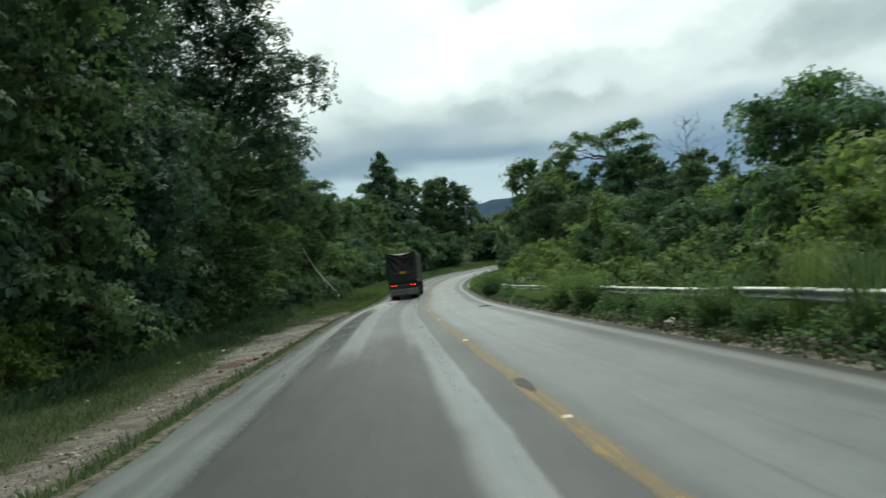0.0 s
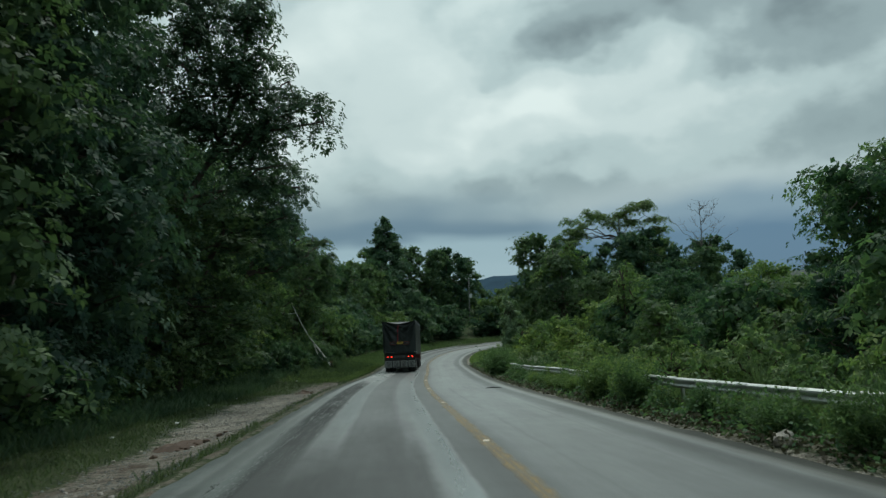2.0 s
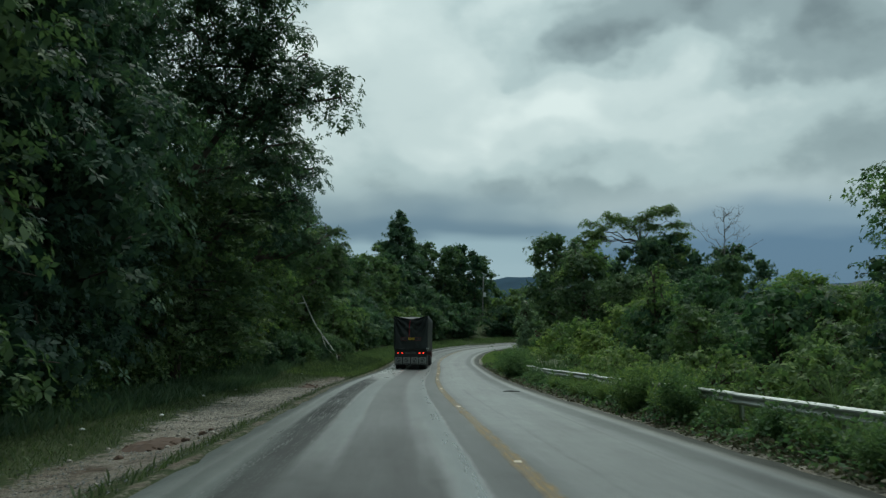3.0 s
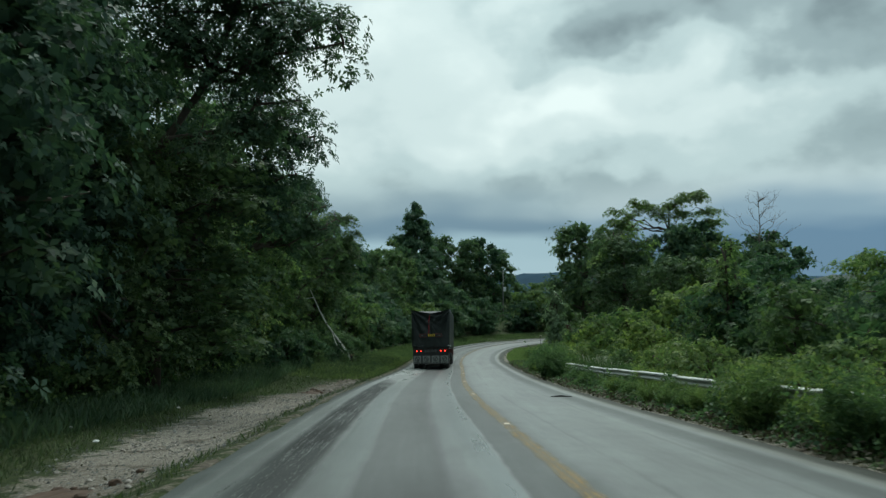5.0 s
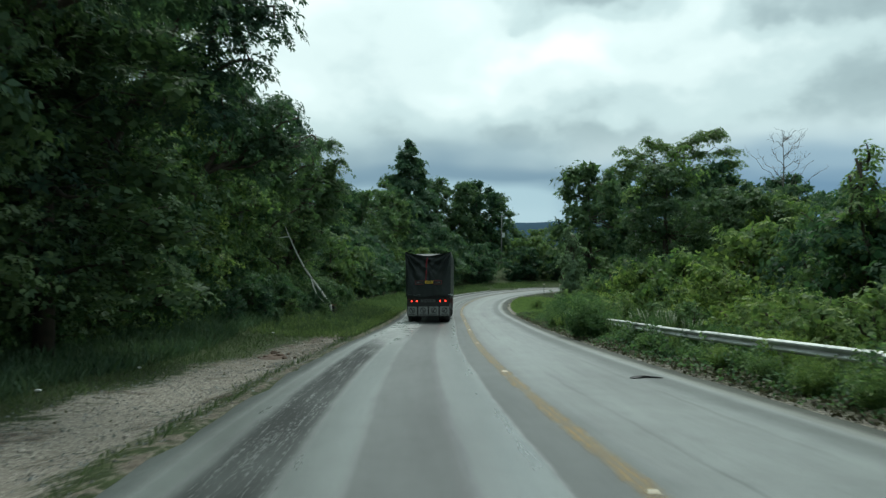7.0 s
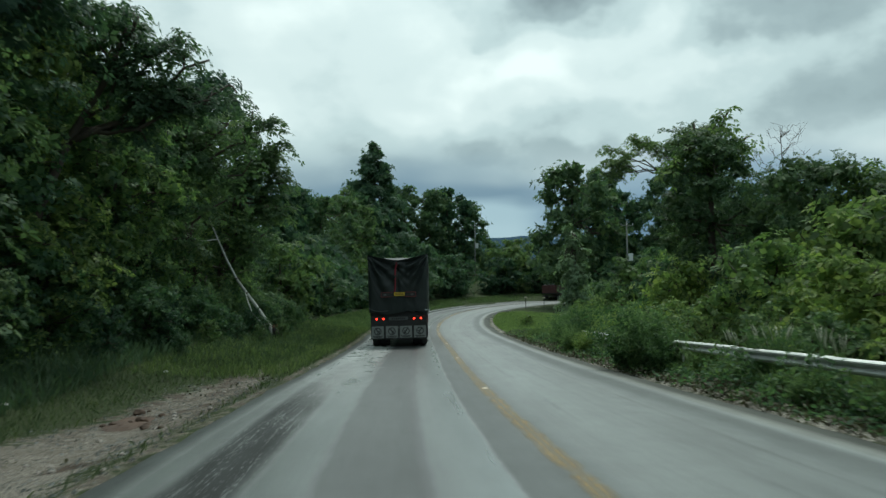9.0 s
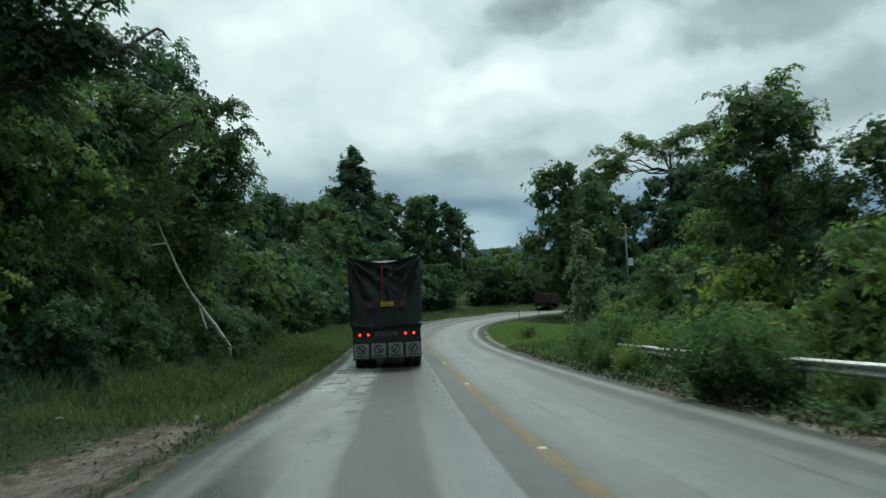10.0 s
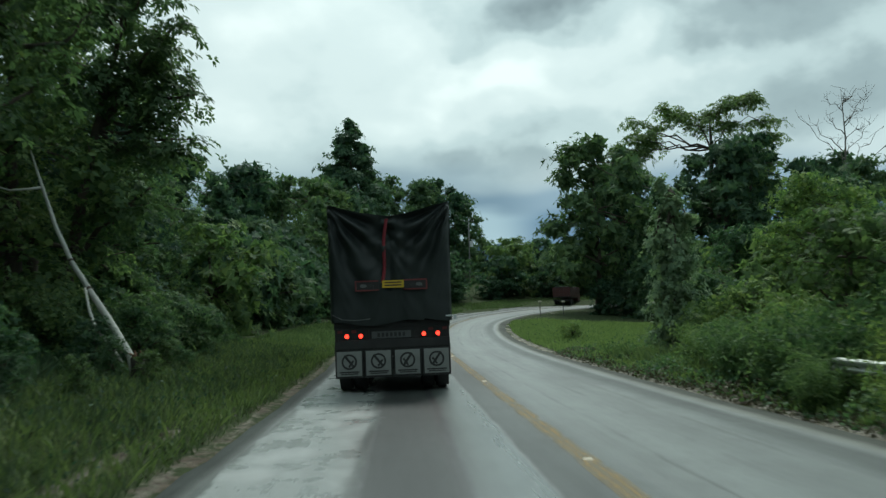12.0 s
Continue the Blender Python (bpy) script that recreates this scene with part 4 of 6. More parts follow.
# the wood goes on behind its edge
for i in range(12):
    set_down(WOOD_DEEP, -23.5 - (i % 2) * 7 + R0.uniform(-1.5, 1.5), -4 + i * 8.0, R0.uniform(0.8, 1.0), R0.uniform(0, 360))

# limbs that reach out over the verge, open against the sky
airy_tree("overhanging_tree", "tall open-crowned tree reaching over the road", 41,
    [(-13.4, 47, -0.6, 0.33), (-12.4, 47, 5, 0.27), (-10.6, 46.8, 9, 0.22), (-8.8, 47.2, 12.2, 0.18), (-7.8, 47, 15, 0.11), (-7.2, 47, 18.5, 0.05)],
    [(-6.2, 46, 13.2, 1.7), (-4.2, 45.6, 14.0, 1.6), (-3.2, 45.4, 13.2, 1.1), (-5.0, 46.4, 15.6, 1.7), (-7.4, 46.0, 16.2, 1.8), (-5.8, 46.8, 17.8, 1.5), (-8.2, 47.2, 18.6, 1.9), (-9.6, 46.5, 17.0, 2.0), (-11.2, 47, 18.0, 2.0), (-10.8, 46, 14.6, 2.0), (-8.8, 46.4, 14.4, 1.5), (-5.0, 47.0, 11.4, 1.2), (-6.3, 46.5, 10.2, 1.3), (-12.5, 47.5, 15.5, 2.2), (-7.0, 46, 20, 1.5), (-9.6, 45.6, 20.6, 2.0), (-11.6, 45.4, 20.4, 2.0), (-13.4, 46, 18.4, 2.2), (-13.6, 45, 21.0, 2.0), (-12.0, 44, 16.6, 1.8)],
    LEAF_DEEP, 0.20, 340)
airy_tree("overhanging_tree", "open-crowned tree with drooping leafy limbs", 42,
    [(-13.0, 54, -0.6, 0.26), (-12.0, 54, 4, 0.21), (-10.2, 53.6, 8, 0.16), (-8.2, 53.5, 12, 0.1), (-8.0, 53.6, 15, 0.04)],
    [(-5.2, 52.6, 11.4, 1.1), (-6.3, 53, 12.6, 1.4), (-6.0, 52.8, 9.6, 1.2), (-7.6, 53.3, 14.4, 1.6), (-7.2, 53, 10.8, 1.3), (-8.8, 53.8, 15.6, 1.7), (-9.8, 54.2, 13.2, 1.8), (-6.8, 53, 7.6, 1.2), (-8.6, 54, 9.5, 1.6)],
    LEAF_DEEP, 0.19, 320)
airy_tree("overhanging_tree", "slender tall tree with feathery drooping limbs", 43,
    [(-11.8, 76, -0.4, 0.26), (-11.4, 76, 4, 0.22), (-10.8, 75.6, 8, 0.18), (-10.2, 75.2, 9.6, 0.12), (-9.8, 75, 10.6, 0.08), (-9.6, 75, 11.4, 0.03)],
    [(-6.4, 74.8, 9.7, 0.8), (-7.2, 74.9, 10.6, 0.9), (-8.4, 75, 11.2, 1.0), (-9.6, 75.4, 11.6, 1.1), (-10.9, 75.8, 11.8, 1.2), (-6.6, 75.2, 8.2, 0.9), (-11.6, 76, 11.2, 1.3), (-12.4, 75, 12.6, 1.3), (-13.2, 75.6, 12.0, 1.4), (-11.6, 75, 10.0, 1.3), (-9.4, 75, 10.4, 1.1), (-7.9, 74.8, 9.6, 1.0), (-8.9, 75, 9.4, 1.1), (-10.3, 75.6, 9.2, 1.3), (-10.8, 76, 7.8, 1.4), (-7.2, 75, 7.0, 1.0), (-8.6, 75.2, 9.2, 1.1)],
    LEAF_DARK, 0.17, 170, clump=0.42)
airy_tree("overhanging_tree", "feathery tree holding thin limbs over the verge", 47,
    [(-12.2, 64, -0.5, 0.24), (-11.6, 64, 4, 0.2), (-10.4, 64, 7.2, 0.15), (-9.2, 64, 9.4, 0.1), (-8.6, 64, 11.2, 0.04)],
    [(-5.3, 64.4, 9.4, 0.9), (-5.9, 64.2, 10.2, 1.0), (-5.8, 64.0, 8.8, 0.9), (-6.8, 64, 10.9, 1.0), (-6.8, 64.2, 9.2, 0.8), (-8.2, 64, 11.6, 1.2), (-8.3, 64.4, 10.2, 1.0), (-9.8, 64, 11.8, 1.3), (-7.9, 63.8, 8.6, 0.9), (-11.2, 64, 11.4, 1.4)],
    LEAF_DARK, 0.16, 260, clump=0.42)
airy_tree("overhanging_tree", "leafy tree leaning from the wood towards the road", 44,
    [(-9.4, 83, -0.4, 0.22), (-9.0, 83, 4, 0.18), (-8.2, 82.6, 8, 0.13), (-7.4, 82.2, 11, 0.07), (-7.2, 82, 13, 0.03)],
    [(-5.6, 81.8, 11.2, 0.9), (-6.6, 82, 12.4, 1.2), (-5.1, 82.6, 9.2, 1.0), (-6.4, 82.6, 10.2, 1.2), (-6.0, 83, 7.8, 1.1), (-7.6, 82, 9.6, 1.5), (-8.2, 82.4, 12.0, 1.4), (-6.6, 83, 6.2, 1.2), (-7.6, 83, 7.4, 1.4)],
    LEAF_DARK, 0.2, 250, clump=0.46)

# scrub behind the guard rail, low in front and higher behind
for i in range(26):
    y = 8 + i * 3.1
    if y > 72:
        break
    set_down(BUSH_B, 9.5 + R0.uniform(-0.4, 0.6) + (0.8 if y > 48 else 0), y, R0.uniform(0.55, 0.95), R0.uniform(0, 360))
for i in range(18):
    y = 9 + i * 3.9
    set_down((BUSH_C, BUSH_A, BUSH_D)[i % 3], 12.2 + R0.uniform(-0.9, 0.9), y, R0.uniform(0.85, 1.2), R0.uniform(0, 360))
for i in range(11):
    y = 12 + i * 6.2
    set_down((BUSH_A, BUSH_D, BUSH_C)[i % 3], 15.4 + R0.uniform(-0.8, 0.9), y, R0.uniform(1.2, 1.6) * (0.72 if 33 < y < 52 else 1.0), R0.uniform(0, 360))
for x, y, s, turn in ((18.2, 34, 0.88, 300), (17.2, 28, 0.68, 50), (17, 22, 0.6, 0), (16.2, 32, 0.76, 80), (19.0, 41, 0.42, 160), (18.5, 52, 0.5, 250), (19.5, 60, 0.7, 20), (18.5, 66, 0.72, 99), (23, 74, 0.62, 200), (21, 84, 0.6, 30), (24, 96, 0.85, 140), (26.4, 110, 0.72, 240), (28, 64, 0.8, 10), (27, 84, 0.7, 88), (30, 104, 0.95, 200)):
    set_down(WOOD_MID, x, y, s, turn)
for x, y, s, turn in ((23.5, 47.5, 0.52, 10), (25.5, 53.5, 0.6, 120), (28.5, 58, 0.66, 220), (31, 50, 0.6, 310), (34, 60, 0.7, 45), (22.6, 40.5, 0.44, 75), (28, 43, 0.5, 190)):
    set_down(WOOD_LIGHT if turn % 2 else WOOD_MID, x, y, s, turn)
set_down(WOOD_SHADE, 16.3, 66, 0.74, 40)
set_down(WOOD_VINED, 13.8, 69.7, 0.72, 310, 0.69)
airy_tree("climbing_vine", "leafy vine shoots rising from a vine-hung tree", 45,
    [(13.7, 69.7, -0.3, 0.08), (13.7, 69.7, 4, 0.07), (13.8, 69.7, 7.4, 0.05), (13.8, 69.7, 8.6, 0.03)],
    [(13.1, 69.5, 9.6, 0.55), (14.6, 69.9, 9.9, 0.5), (15.4, 70.0, 9.0, 0.7), (12.5, 69.4, 8.8, 0.7), (11.6, 69.3, 7.6, 0.8), (13.9, 69.6, 9.0, 0.8)], LEAF_MID, 0.2, 70, 0.3, 6)
airy_tree("slender_tree", "slender young tree with a leafy tuft", 46,
    [(12.2, 47.6, -0.3, 0.07), (12.25, 47.6, 2.5, 0.06), (12.2, 47.6, 4.6, 0.045), (12.2, 47.6, 5.6, 0.03)],
    [(12.0, 47.5, 5.7, 0.35), (12.5, 47.7, 5.9, 0.35), (11.8, 47.5, 5.2, 0.4), (12.6, 47.6, 5.1, 0.4)], LEAF_MID, 0.15, 60, 0.2, 5)
set_down(BUSH_D, 12.3, 47.9, 1.0, 30)
set_down(WOOD_LIGHT, 16.8, 74.5, 0.6, 40, 0.52)
set_down(BUSH_C, 12.8, 82, 0.8, 10)
set_down(BUSH_B, 14.6, 85, 0.9, 80)
set_down(BUSH_C, 15.4, 90, 1.0, 200)
set_down(BUSH_C, 17.0, 96, 1.1, 300)
set_down(BUSH_B, 11.2, 98, 0.42, 0)
set_down(BUSH_B, 12.4, 84.0, 0.5, 60)
set_down(BUSH_B, 10.9, 76.5, 0.55, 60)
set_down(BUSH_B, 10.4, 72.5, 0.6, 160)

# feathery weeds that hide stretches of the rail
def feathery_weed(seed):
    """Thin stems from one root, fanning out, set with narrow leaflets."""
    rng = np.random.default_rng(seed)
    top = thing("feathery_weed", Matrix(), "feathery green weed bush growing against the guard rail", "plant", "feathery weeds by the rail")
    leaves = []
    for _ in range(58):
        a, reach, h = rng.uniform(0, 6.28), rng.uniform(0.05, 0.75), rng.uniform(0.55, 1.25)
        out = np.array([math.cos(a), math.sin(a), 0])
        base = out * rng.uniform(0, 0.25)
        pts = [base + out * reach * u ** 1.7 + np.array([0, 0, h * u]) + rng.normal(size=3) * 0.025 for u in np.linspace(0, 1, 5)]
        thin = np.array([-math.sin(a), math.cos(a), 0]) * 0.007
        leaves.append(np.array([[pts[m] - thin, pts[m] + thin, pts[m + 1]] for m in range(4)]))
        n = 56
        u = rng.uniform(0.15, 1.0, n) * 3.98
        k = u.astype(int)
        q = np.array(pts)
        at = q[k] + (q[k + 1] - q[k]) * (u - k)[:, None] + rng.normal(size=(n, 3)) * [0.07, 0.07, 0.04]
        leaves.append(small_leaf_corners(rng, at, rng.normal(size=(n, 3)) * 0.7 + [0, 0, 0.6], rng.uniform(0.07, 0.16, n), 0.3, 0.3))
    part("foliage", quads("foliage", np.concatenate(leaves), LEAF_BRIGHT), None, top)
    return top


FEATHER = feathery_weed(95)
for y, off, s in ((15.5, 4.95, 0.7), (17.5, 5.0, 0.9), (20.0, 4.9, 0.8), (23.8, 5.1, 0.6), (28.2, 5.0, 1.1), (29.0, 5.3, 1.1), (32.0, 4.95, 1.2), (32.8, 5.3, 1.2), (35.2, 5.0, 0.6), (36.5, 5.0, 0.5), (37.6, 4.95, 0.68), (39.6, 5.0, 0.62), (38.6, 5.7, 0.8), (41.5, 5.0, 0.6), (42.6, 5.8, 0.9), (44.0, 5.0, 0.6), (45.0, 5.9, 0.8), (47.5, 5.9, 0.9), (50.4, 5.0, 0.45), (53.5, 5.9, 1.0), (56.6, 5.6, 0.8), (58.3, 5.1, 1.0), (61.4, 5.9, 1.1), (63.0, 5.8, 0.8), (64.4, 6.1, 1.2), (60.2, 4.75, 1.5), (59.2, 5.0, 1.5), (66.0, 6.4, 1.3), (67.4, 4.9, 0.8), (68.6, 6.2, 1.4), (69.8, 4.8, 0.75), (70.4, 5.3, 1.0), (71.2, 5.9, 1.5), (72.0, 5.5, 1.3), (72.8, 6.1, 1.6), (73.8, 5.5, 1.2), (75.0, 5.8, 1.4), (76.4, 6.2, 1.3), (78.0, 6.4, 1.2), (74.4, 6.9, 1.6), (80.5, 6.9, 1.2)):
    p = on_road(float(np.interp(y, CENTRE[:, 1], ALONG)), off)
    set_down(FEATHER, p.x, p.y, s, R0.uniform(0, 360), s * R0.uniform(0.85, 1.1), 0.02)

# across the bend
for x, y, s, turn in ((25, 138, 1.08, 0), (31, 146, 1.0, 70), (40, 139, 1.1, 140), (44, 141, 1.14, 30), (48, 150, 1.1, 210), (36, 156, 1.0, 280), (-16, 118, 0.72, 30), (-14, 107, 0.6, 130), (-6.5, 128, 0.7, 50), (-9.5, 121, 0.7, 190), (-4.2, 137, 0.76, 280), (-12, 113, 0.66, 100), (-2.5, 147, 0.8, 10), (-20, 133, 0.85, 220), (-11, 141, 0.82, 300), (5, 184, 0.95, 60), (9.5, 182, 0.92, 150), (13, 186, 0.95, 20), (16.6, 191, 0.84, 250), (-4, 172, 0.92, 240), (60, 150, 1.1, 15), (52, 134, 0.95, 115), (44, 128, 0.8, 15)):
    set_down(FAR_ROUND, x, y, s, turn)
for i in range(16):
    set_down(FAR_LOW, -8.0 + R0.uniform(-2, 0.6) + max(0, i - 9) * 2.2, 99 + i * 5.2, R0.uniform(0.7, 1.0), R0.uniform(0, 360))
for i in range(16):
    set_down(FAR_LOW, 6 + i * 5.5, 190 + i * 2.0 + R0.uniform(-2, 3), R0.uniform(0.7, 1.0), R0.uniform(0, 360))
for i in range(9):
    x, y = 26 + R0.uniform(-2, 8), 98 + i * 4.0
    # none stand before the pole by the farm track
    if abs(x - 0.37 * (y - 50)) > 2.6 or y > 129:
        set_down(FAR_LOW, x, y, R0.uniform(0.7, 1.0), R0.uniform(0, 360))

for k in range(40):
    s = float(np.interp(108, CENTRE[:, 1], ALONG)) + k * 2.7
    p = on_road(s, -10.6 - (k % 3) * 1.7 - R0.uniform(0, 1.2))
    # low scrub only, where the pole beyond the bend shows over it
    low = abs(p.x - 0.127 * (p.y - 40)) < 3.5
    set_down(FAR_LOW, p.x, p.y, 0.4 if low else R0.uniform(0.5, 0.8) + 0.12 * (k % 3), R0.uniform(0, 360))


for x, y, s in ((25.5, 136.0, 0.5), (28.5, 136, 0.6), (31.5, 139, 0.7)):
    set_down(FAR_LOW, x, y, s, R0.uniform(0, 360))


def make_cone_tree():
    lumps = []
    for i in range(26):
        u = i / 25
        z = 4 + 17.4 * u
        w = 7.0 * (1 - u) ** 0.75 + 0.3
        a = i * 2.4
        lumps.append((math.cos(a) * w * 0.62, math.sin(a) * w * 0.62, z, 0.55 + w * 0.38, 0.55 + w * 0.38, 0.95))
    ob = build_tree("vine_clad_tree", "tall pointed tree wrapped in dark vines", "tree", 51, [(0, 0, -0.5, 0.35), (0, 0, 8, 0.25), (0.1, 0, 16, 0.15), (0, 0, 21.5, 0.04)], lumps, LEAF_FAR, 0.38, 30, clump=0.42, inner=0.25)
    set_down(ob, -0.7, 155, 1.0, 0)


def make_umbrella_tree():
    # wide flat layers of foliage on a forked stem
    g = ground_at(40, 143)
    layers = [(-9.0, 0, 20.2, 1.3), (-7.4, 1, 21.6, 1.5), (-5.2, -1, 22.3, 1.6), (-3.4, 0.6, 22.7, 1.3), (-1.2, -0.4, 21.6, 1.6), (0.8, 0.8, 22.9, 1.5), (2.4, -0.5, 23.7, 1.6), (4.4, 0.3, 24.7, 1.5), (6.2, 0, 24.9, 1.2), (-6.6, 0.5, 19.4, 1.2), (-8.6, -0.4, 17.8, 1.2), (-10.2, 0, 18.6, 1.0), (7.6, 0, 21.8, 1.3), (8.6, 0.3, 20.2, 1.2), (6.6, 0.2, 19.4, 1.3), (3.0, 0.4, 21.6, 1.4)]
    ob = airy_tree("umbrella_tree", "wide flat-topped tree above the woods", 61,
        [(0, 0, -0.5, 0.42), (0.2, 0, 7, 0.34), (0.3, 0, 14, 0.28), (0.5, 0, 18.5, 0.2), (0.5, 0, 22, 0.08)],
        layers, LEAF_FAR, 0.30, 150, 0.66, 7, flat=0.22, start=5)
    ob.matrix_basis = Matrix.Translation((40, 143, g))


def make_dead_tree():
    rng = np.random.default_rng(71)
    pieces = []
    stem = [(0, 0, -0.5), (0.1, 0, 8), (-0.1, 0.1, 14), (0.15, 0, 19), (0.0, 0, 24.5)]
    pieces.append(tube(stem, [0.26, 0.2, 0.14, 0.08, 0.02], 8))
    for i in range(15):
        z = rng.uniform(14.5, 23)
        side = rng.uniform(0, 6.28)
        long = (25.5 - z) * rng.uniform(0.35, 0.6) + 0.6
        e = np.array([math.cos(side) * long, math.sin(side) * long * 0.5, z + long * rng.uniform(0.5, 1.0)])
        pts, rad = limb(rng, (0.05, 0, z), e, 0.05, 0.018, 6, 0.16)
        pieces.append(tube(pts, rad, 5))
        for _ in range(8):
            k = rng.integers(1, 6)
            e2 = np.array(pts[k]) + unit(rng.normal(size=3) + [0, 0, 0.7]) * rng.uniform(0.6, 1.8)
            pieces.append(tube(*limb(rng, pts[k], e2, 0.022, 0.009, 4, 0.2), 4))
    top = thing("dead_tree", Matrix.Translation((52.5, 136.5, ground_at(52.5, 136.5))), "bare grey dead tree with thin branches", "tree")
    part("trunk", mesh_from("trunk", *pieces[0], BARK_DEAD, True), None, top)
    part("branchwork", mesh_from("branchwork", *joined(pieces[1:]), BARK_DEAD, True), None, top)


def make_vined_post():
    rng = np.random.default_rng(81)
    lumps = [(math.cos(i * 2.4) * 0.35, math.sin(i * 2.4) * 0.35, 0.5 + 6.0 * i / 17, 1.05 - 0.72 * i / 17 + rng.uniform(-0.12, 0.12), 1.05 - 0.72 * i / 17, 0.6) for i in range(18)]
    lumps += [(0.9, 0, 5.3, 0.35, 0.3, 0.2), (-0.85, 0.1, 4.4, 0.35, 0.3, 0.2), (0.75, 0.1, 3.6, 0.4, 0.3, 0.25)]
    ob = build_tree("vined_stump", "broken tree stump smothered in leafy vines", "tree", 82, [(0, 0, -0.3, 0.25), (0, 0, 3, 0.2), (0.05, 0, 6.4, 0.12)], lumps, LEAF_POST, 0.15, 120, clump=0.24, inner=0.2)
    set_down(ob, 11.9, 85.8, 0.88, 0, 1.0)


make_cone_tree()
make_umbrella_tree()
make_dead_tree()
make_vined_post()


# ---------------------------------------------------------------- grass and ground cover
def scatter_cover(rng, n, o_lo, o_hi, y_lo, y_hi, keep=None):
    s0, s1 = np.interp([y_lo, y_hi], CENTRE[:, 1], ALONG)
    s = rng.uniform(s0, s1, n)
    o = rng.uniform(o_lo, o_hi, n)
    i = np.clip(np.searchsorted(ALONG, s), 0, len(ALONG) - 1)
    p = CENTRE[i] + RIGHT[i] * o[:, None] + TANGENT[i] * (s - ALONG[i])[:, None]
    if keep is not None:
        k = keep(rng, o, p[:, 1], n)
        p, o = p[k], o[k]
    z = ground_height(p[:, 0], p[:, 1])
    return np.c_[p, z], o


def off_track(rng, o, y, n):
    mid = np.interp(y, [-20, 10, 18, 25, 33, 42, 50, 57, 62, 70], [-6.2, -6.3, -6.4, -6.4, -6.7, -6.9, -6.7, -6.4, -6.0, -5.6])
    wide = np.interp(y, [-20, 10, 18, 25, 33, 42, 50, 57, 62, 70], [0.8, 1.0, 1.2, 1.3, 2.0, 2.1, 2.0, 1.5, 0.5, 0.06])
    t = np.clip(1.25 - np.abs(o - mid) / wide, 0, 1)
    return rng.uniform(size=n) > t * 1.7


def blades(rng, at, low, high, width, mat, name, label, lean=0.35):
    n = len(at)
    h = rng.uniform(low, high, n)[:, None]
    way = unit(rng.normal(size=(n, 3)) * [lean, lean, 0] + [0, 0, 1])
    side = unit(np.cross(way, rng.normal(size=(n, 3)))) * width * 0.5
    bend = rng.normal(size=(n, 3)) * [0.22, 0.22, 0] * h
    q = np.stack([at - side, at + side, at + way * h * 0.6 + side * 0.8 + bend * 0.3, at + way * h + bend], 1)
    return tagged(new(name, quads(name, q, mat)), label, "grass", kind="stuff")


RG = np.random.default_rng(77)
p1, _ = scatter_cover(RG, 64000, -13.5, -4.85, 2, 96, off_track)
blades(RG, p1, 0.06, 0.2, 0.02, GRASS, "verge_grass", "short rough green grass on the wood-side verge")
p2, _ = scatter_cover(RG, 30000, -14.0, -9.8, 2, 96)
blades(RG, p2, 0.2, 0.55, 0.026, GRASS_TALL, "tall_verge_grass", "taller dark grass at the foot of the wood")
p3, _ = scatter_cover(RG, 50000, 4.6, 17.0, 66, 128)
blades(RG, p3, 0.10, 0.30, 0.04, GRASS_PALE, "bend_grass", "bright green grass inside the bend")
p4, _ = scatter_cover(RG, 26000, -9.5, -4.8, 96, 160)
blades(RG, p4, 0.12, 0.35, 0.07, GRASS_FRESH, "far_verge_grass", "light green grass along the far side of the bend")
p5, _ = scatter_cover(RG, 26000, 5.3, 9.0, 2, 86)
blades(RG, p5, 0.15, 0.6, 0.022, GRASS_FRESH, "rail_grass", "grass growing through the guard rail")
p7, _ = scatter_cover(RG, 6000, -9.6, -5.8, 62, 92)
blades(RG, p7, 0.18, 0.42, 0.016, GRASS, "long_grass", "long dark grass stems on the bank")
p6, _ = scatter_cover(RG, 16000, -9.5, -5.0, 60, 96)
blades(RG, p6, 0.1, 0.34, 0.02, GRASS_FRESH, "bank_grass", "long green grass on the low bank")


def ground_cover(n, o_lo, o_hi, y_lo, y_hi, h, size, mat, name, label, low=0.02):
    at, _ = scatter_cover(RG, n, o_lo, o_hi, y_lo, y_hi)
    lump = np.array([noise.noise(Vector((a * 0.9, b * 0.9, 1.7))) for a, b, _ in at])
    at[:, 2] += RG.uniform(low, 1.0, len(at)) * h * np.clip(0.7 + lump * 1.4, 0.05, 2)
    tagged(new(name, quads(name, leaf_corners(RG, at, RG.normal(size=(len(at), 3)) * 0.5 + [0, 0, 0.8], size * RG.uniform(0.6, 1.3, len(at)), 0.7), mat)), label, "ground cover", kind="stuff")


ground_cover(20000, 4.35, 7.4, 2, 90, 0.24, 0.12, LEAF_MID, "creepers", "leafy green creepers spilling to the road's edge")
ground_cover(24000, 4.25, 6.0, 2, 90, 0.20, 0.10, LEAF_DRY, "leaf_litter", "dry brown leaves along the road's edge")
ground_cover(15000, 5.6, 9.5, 2, 88, 0.85, 0.13, LEAF_BRIGHT, "weeds", "fresh green weeds around the guard rail")
ground_cover(10000, 4.75, 5.4, 8, 80, 0.45, 0.10, LEAF_MID, "rail_weeds", "weeds climbing against the guard rail")
for a, b, lo, hi in ((0, 34, -12.6, -11.0), (34, 44, -14.2, -12.4), (44, 58, -15.6, -13.6), (58, 68, -14.4, -12.2), (68, 96, -12.6, -10.8)):
    ground_cover(int(130 * (b - a)), lo, hi, a, b, 0.75, 0.16, LEAF_MID, "undergrowth", "leafy undergrowth at the foot of the wood")
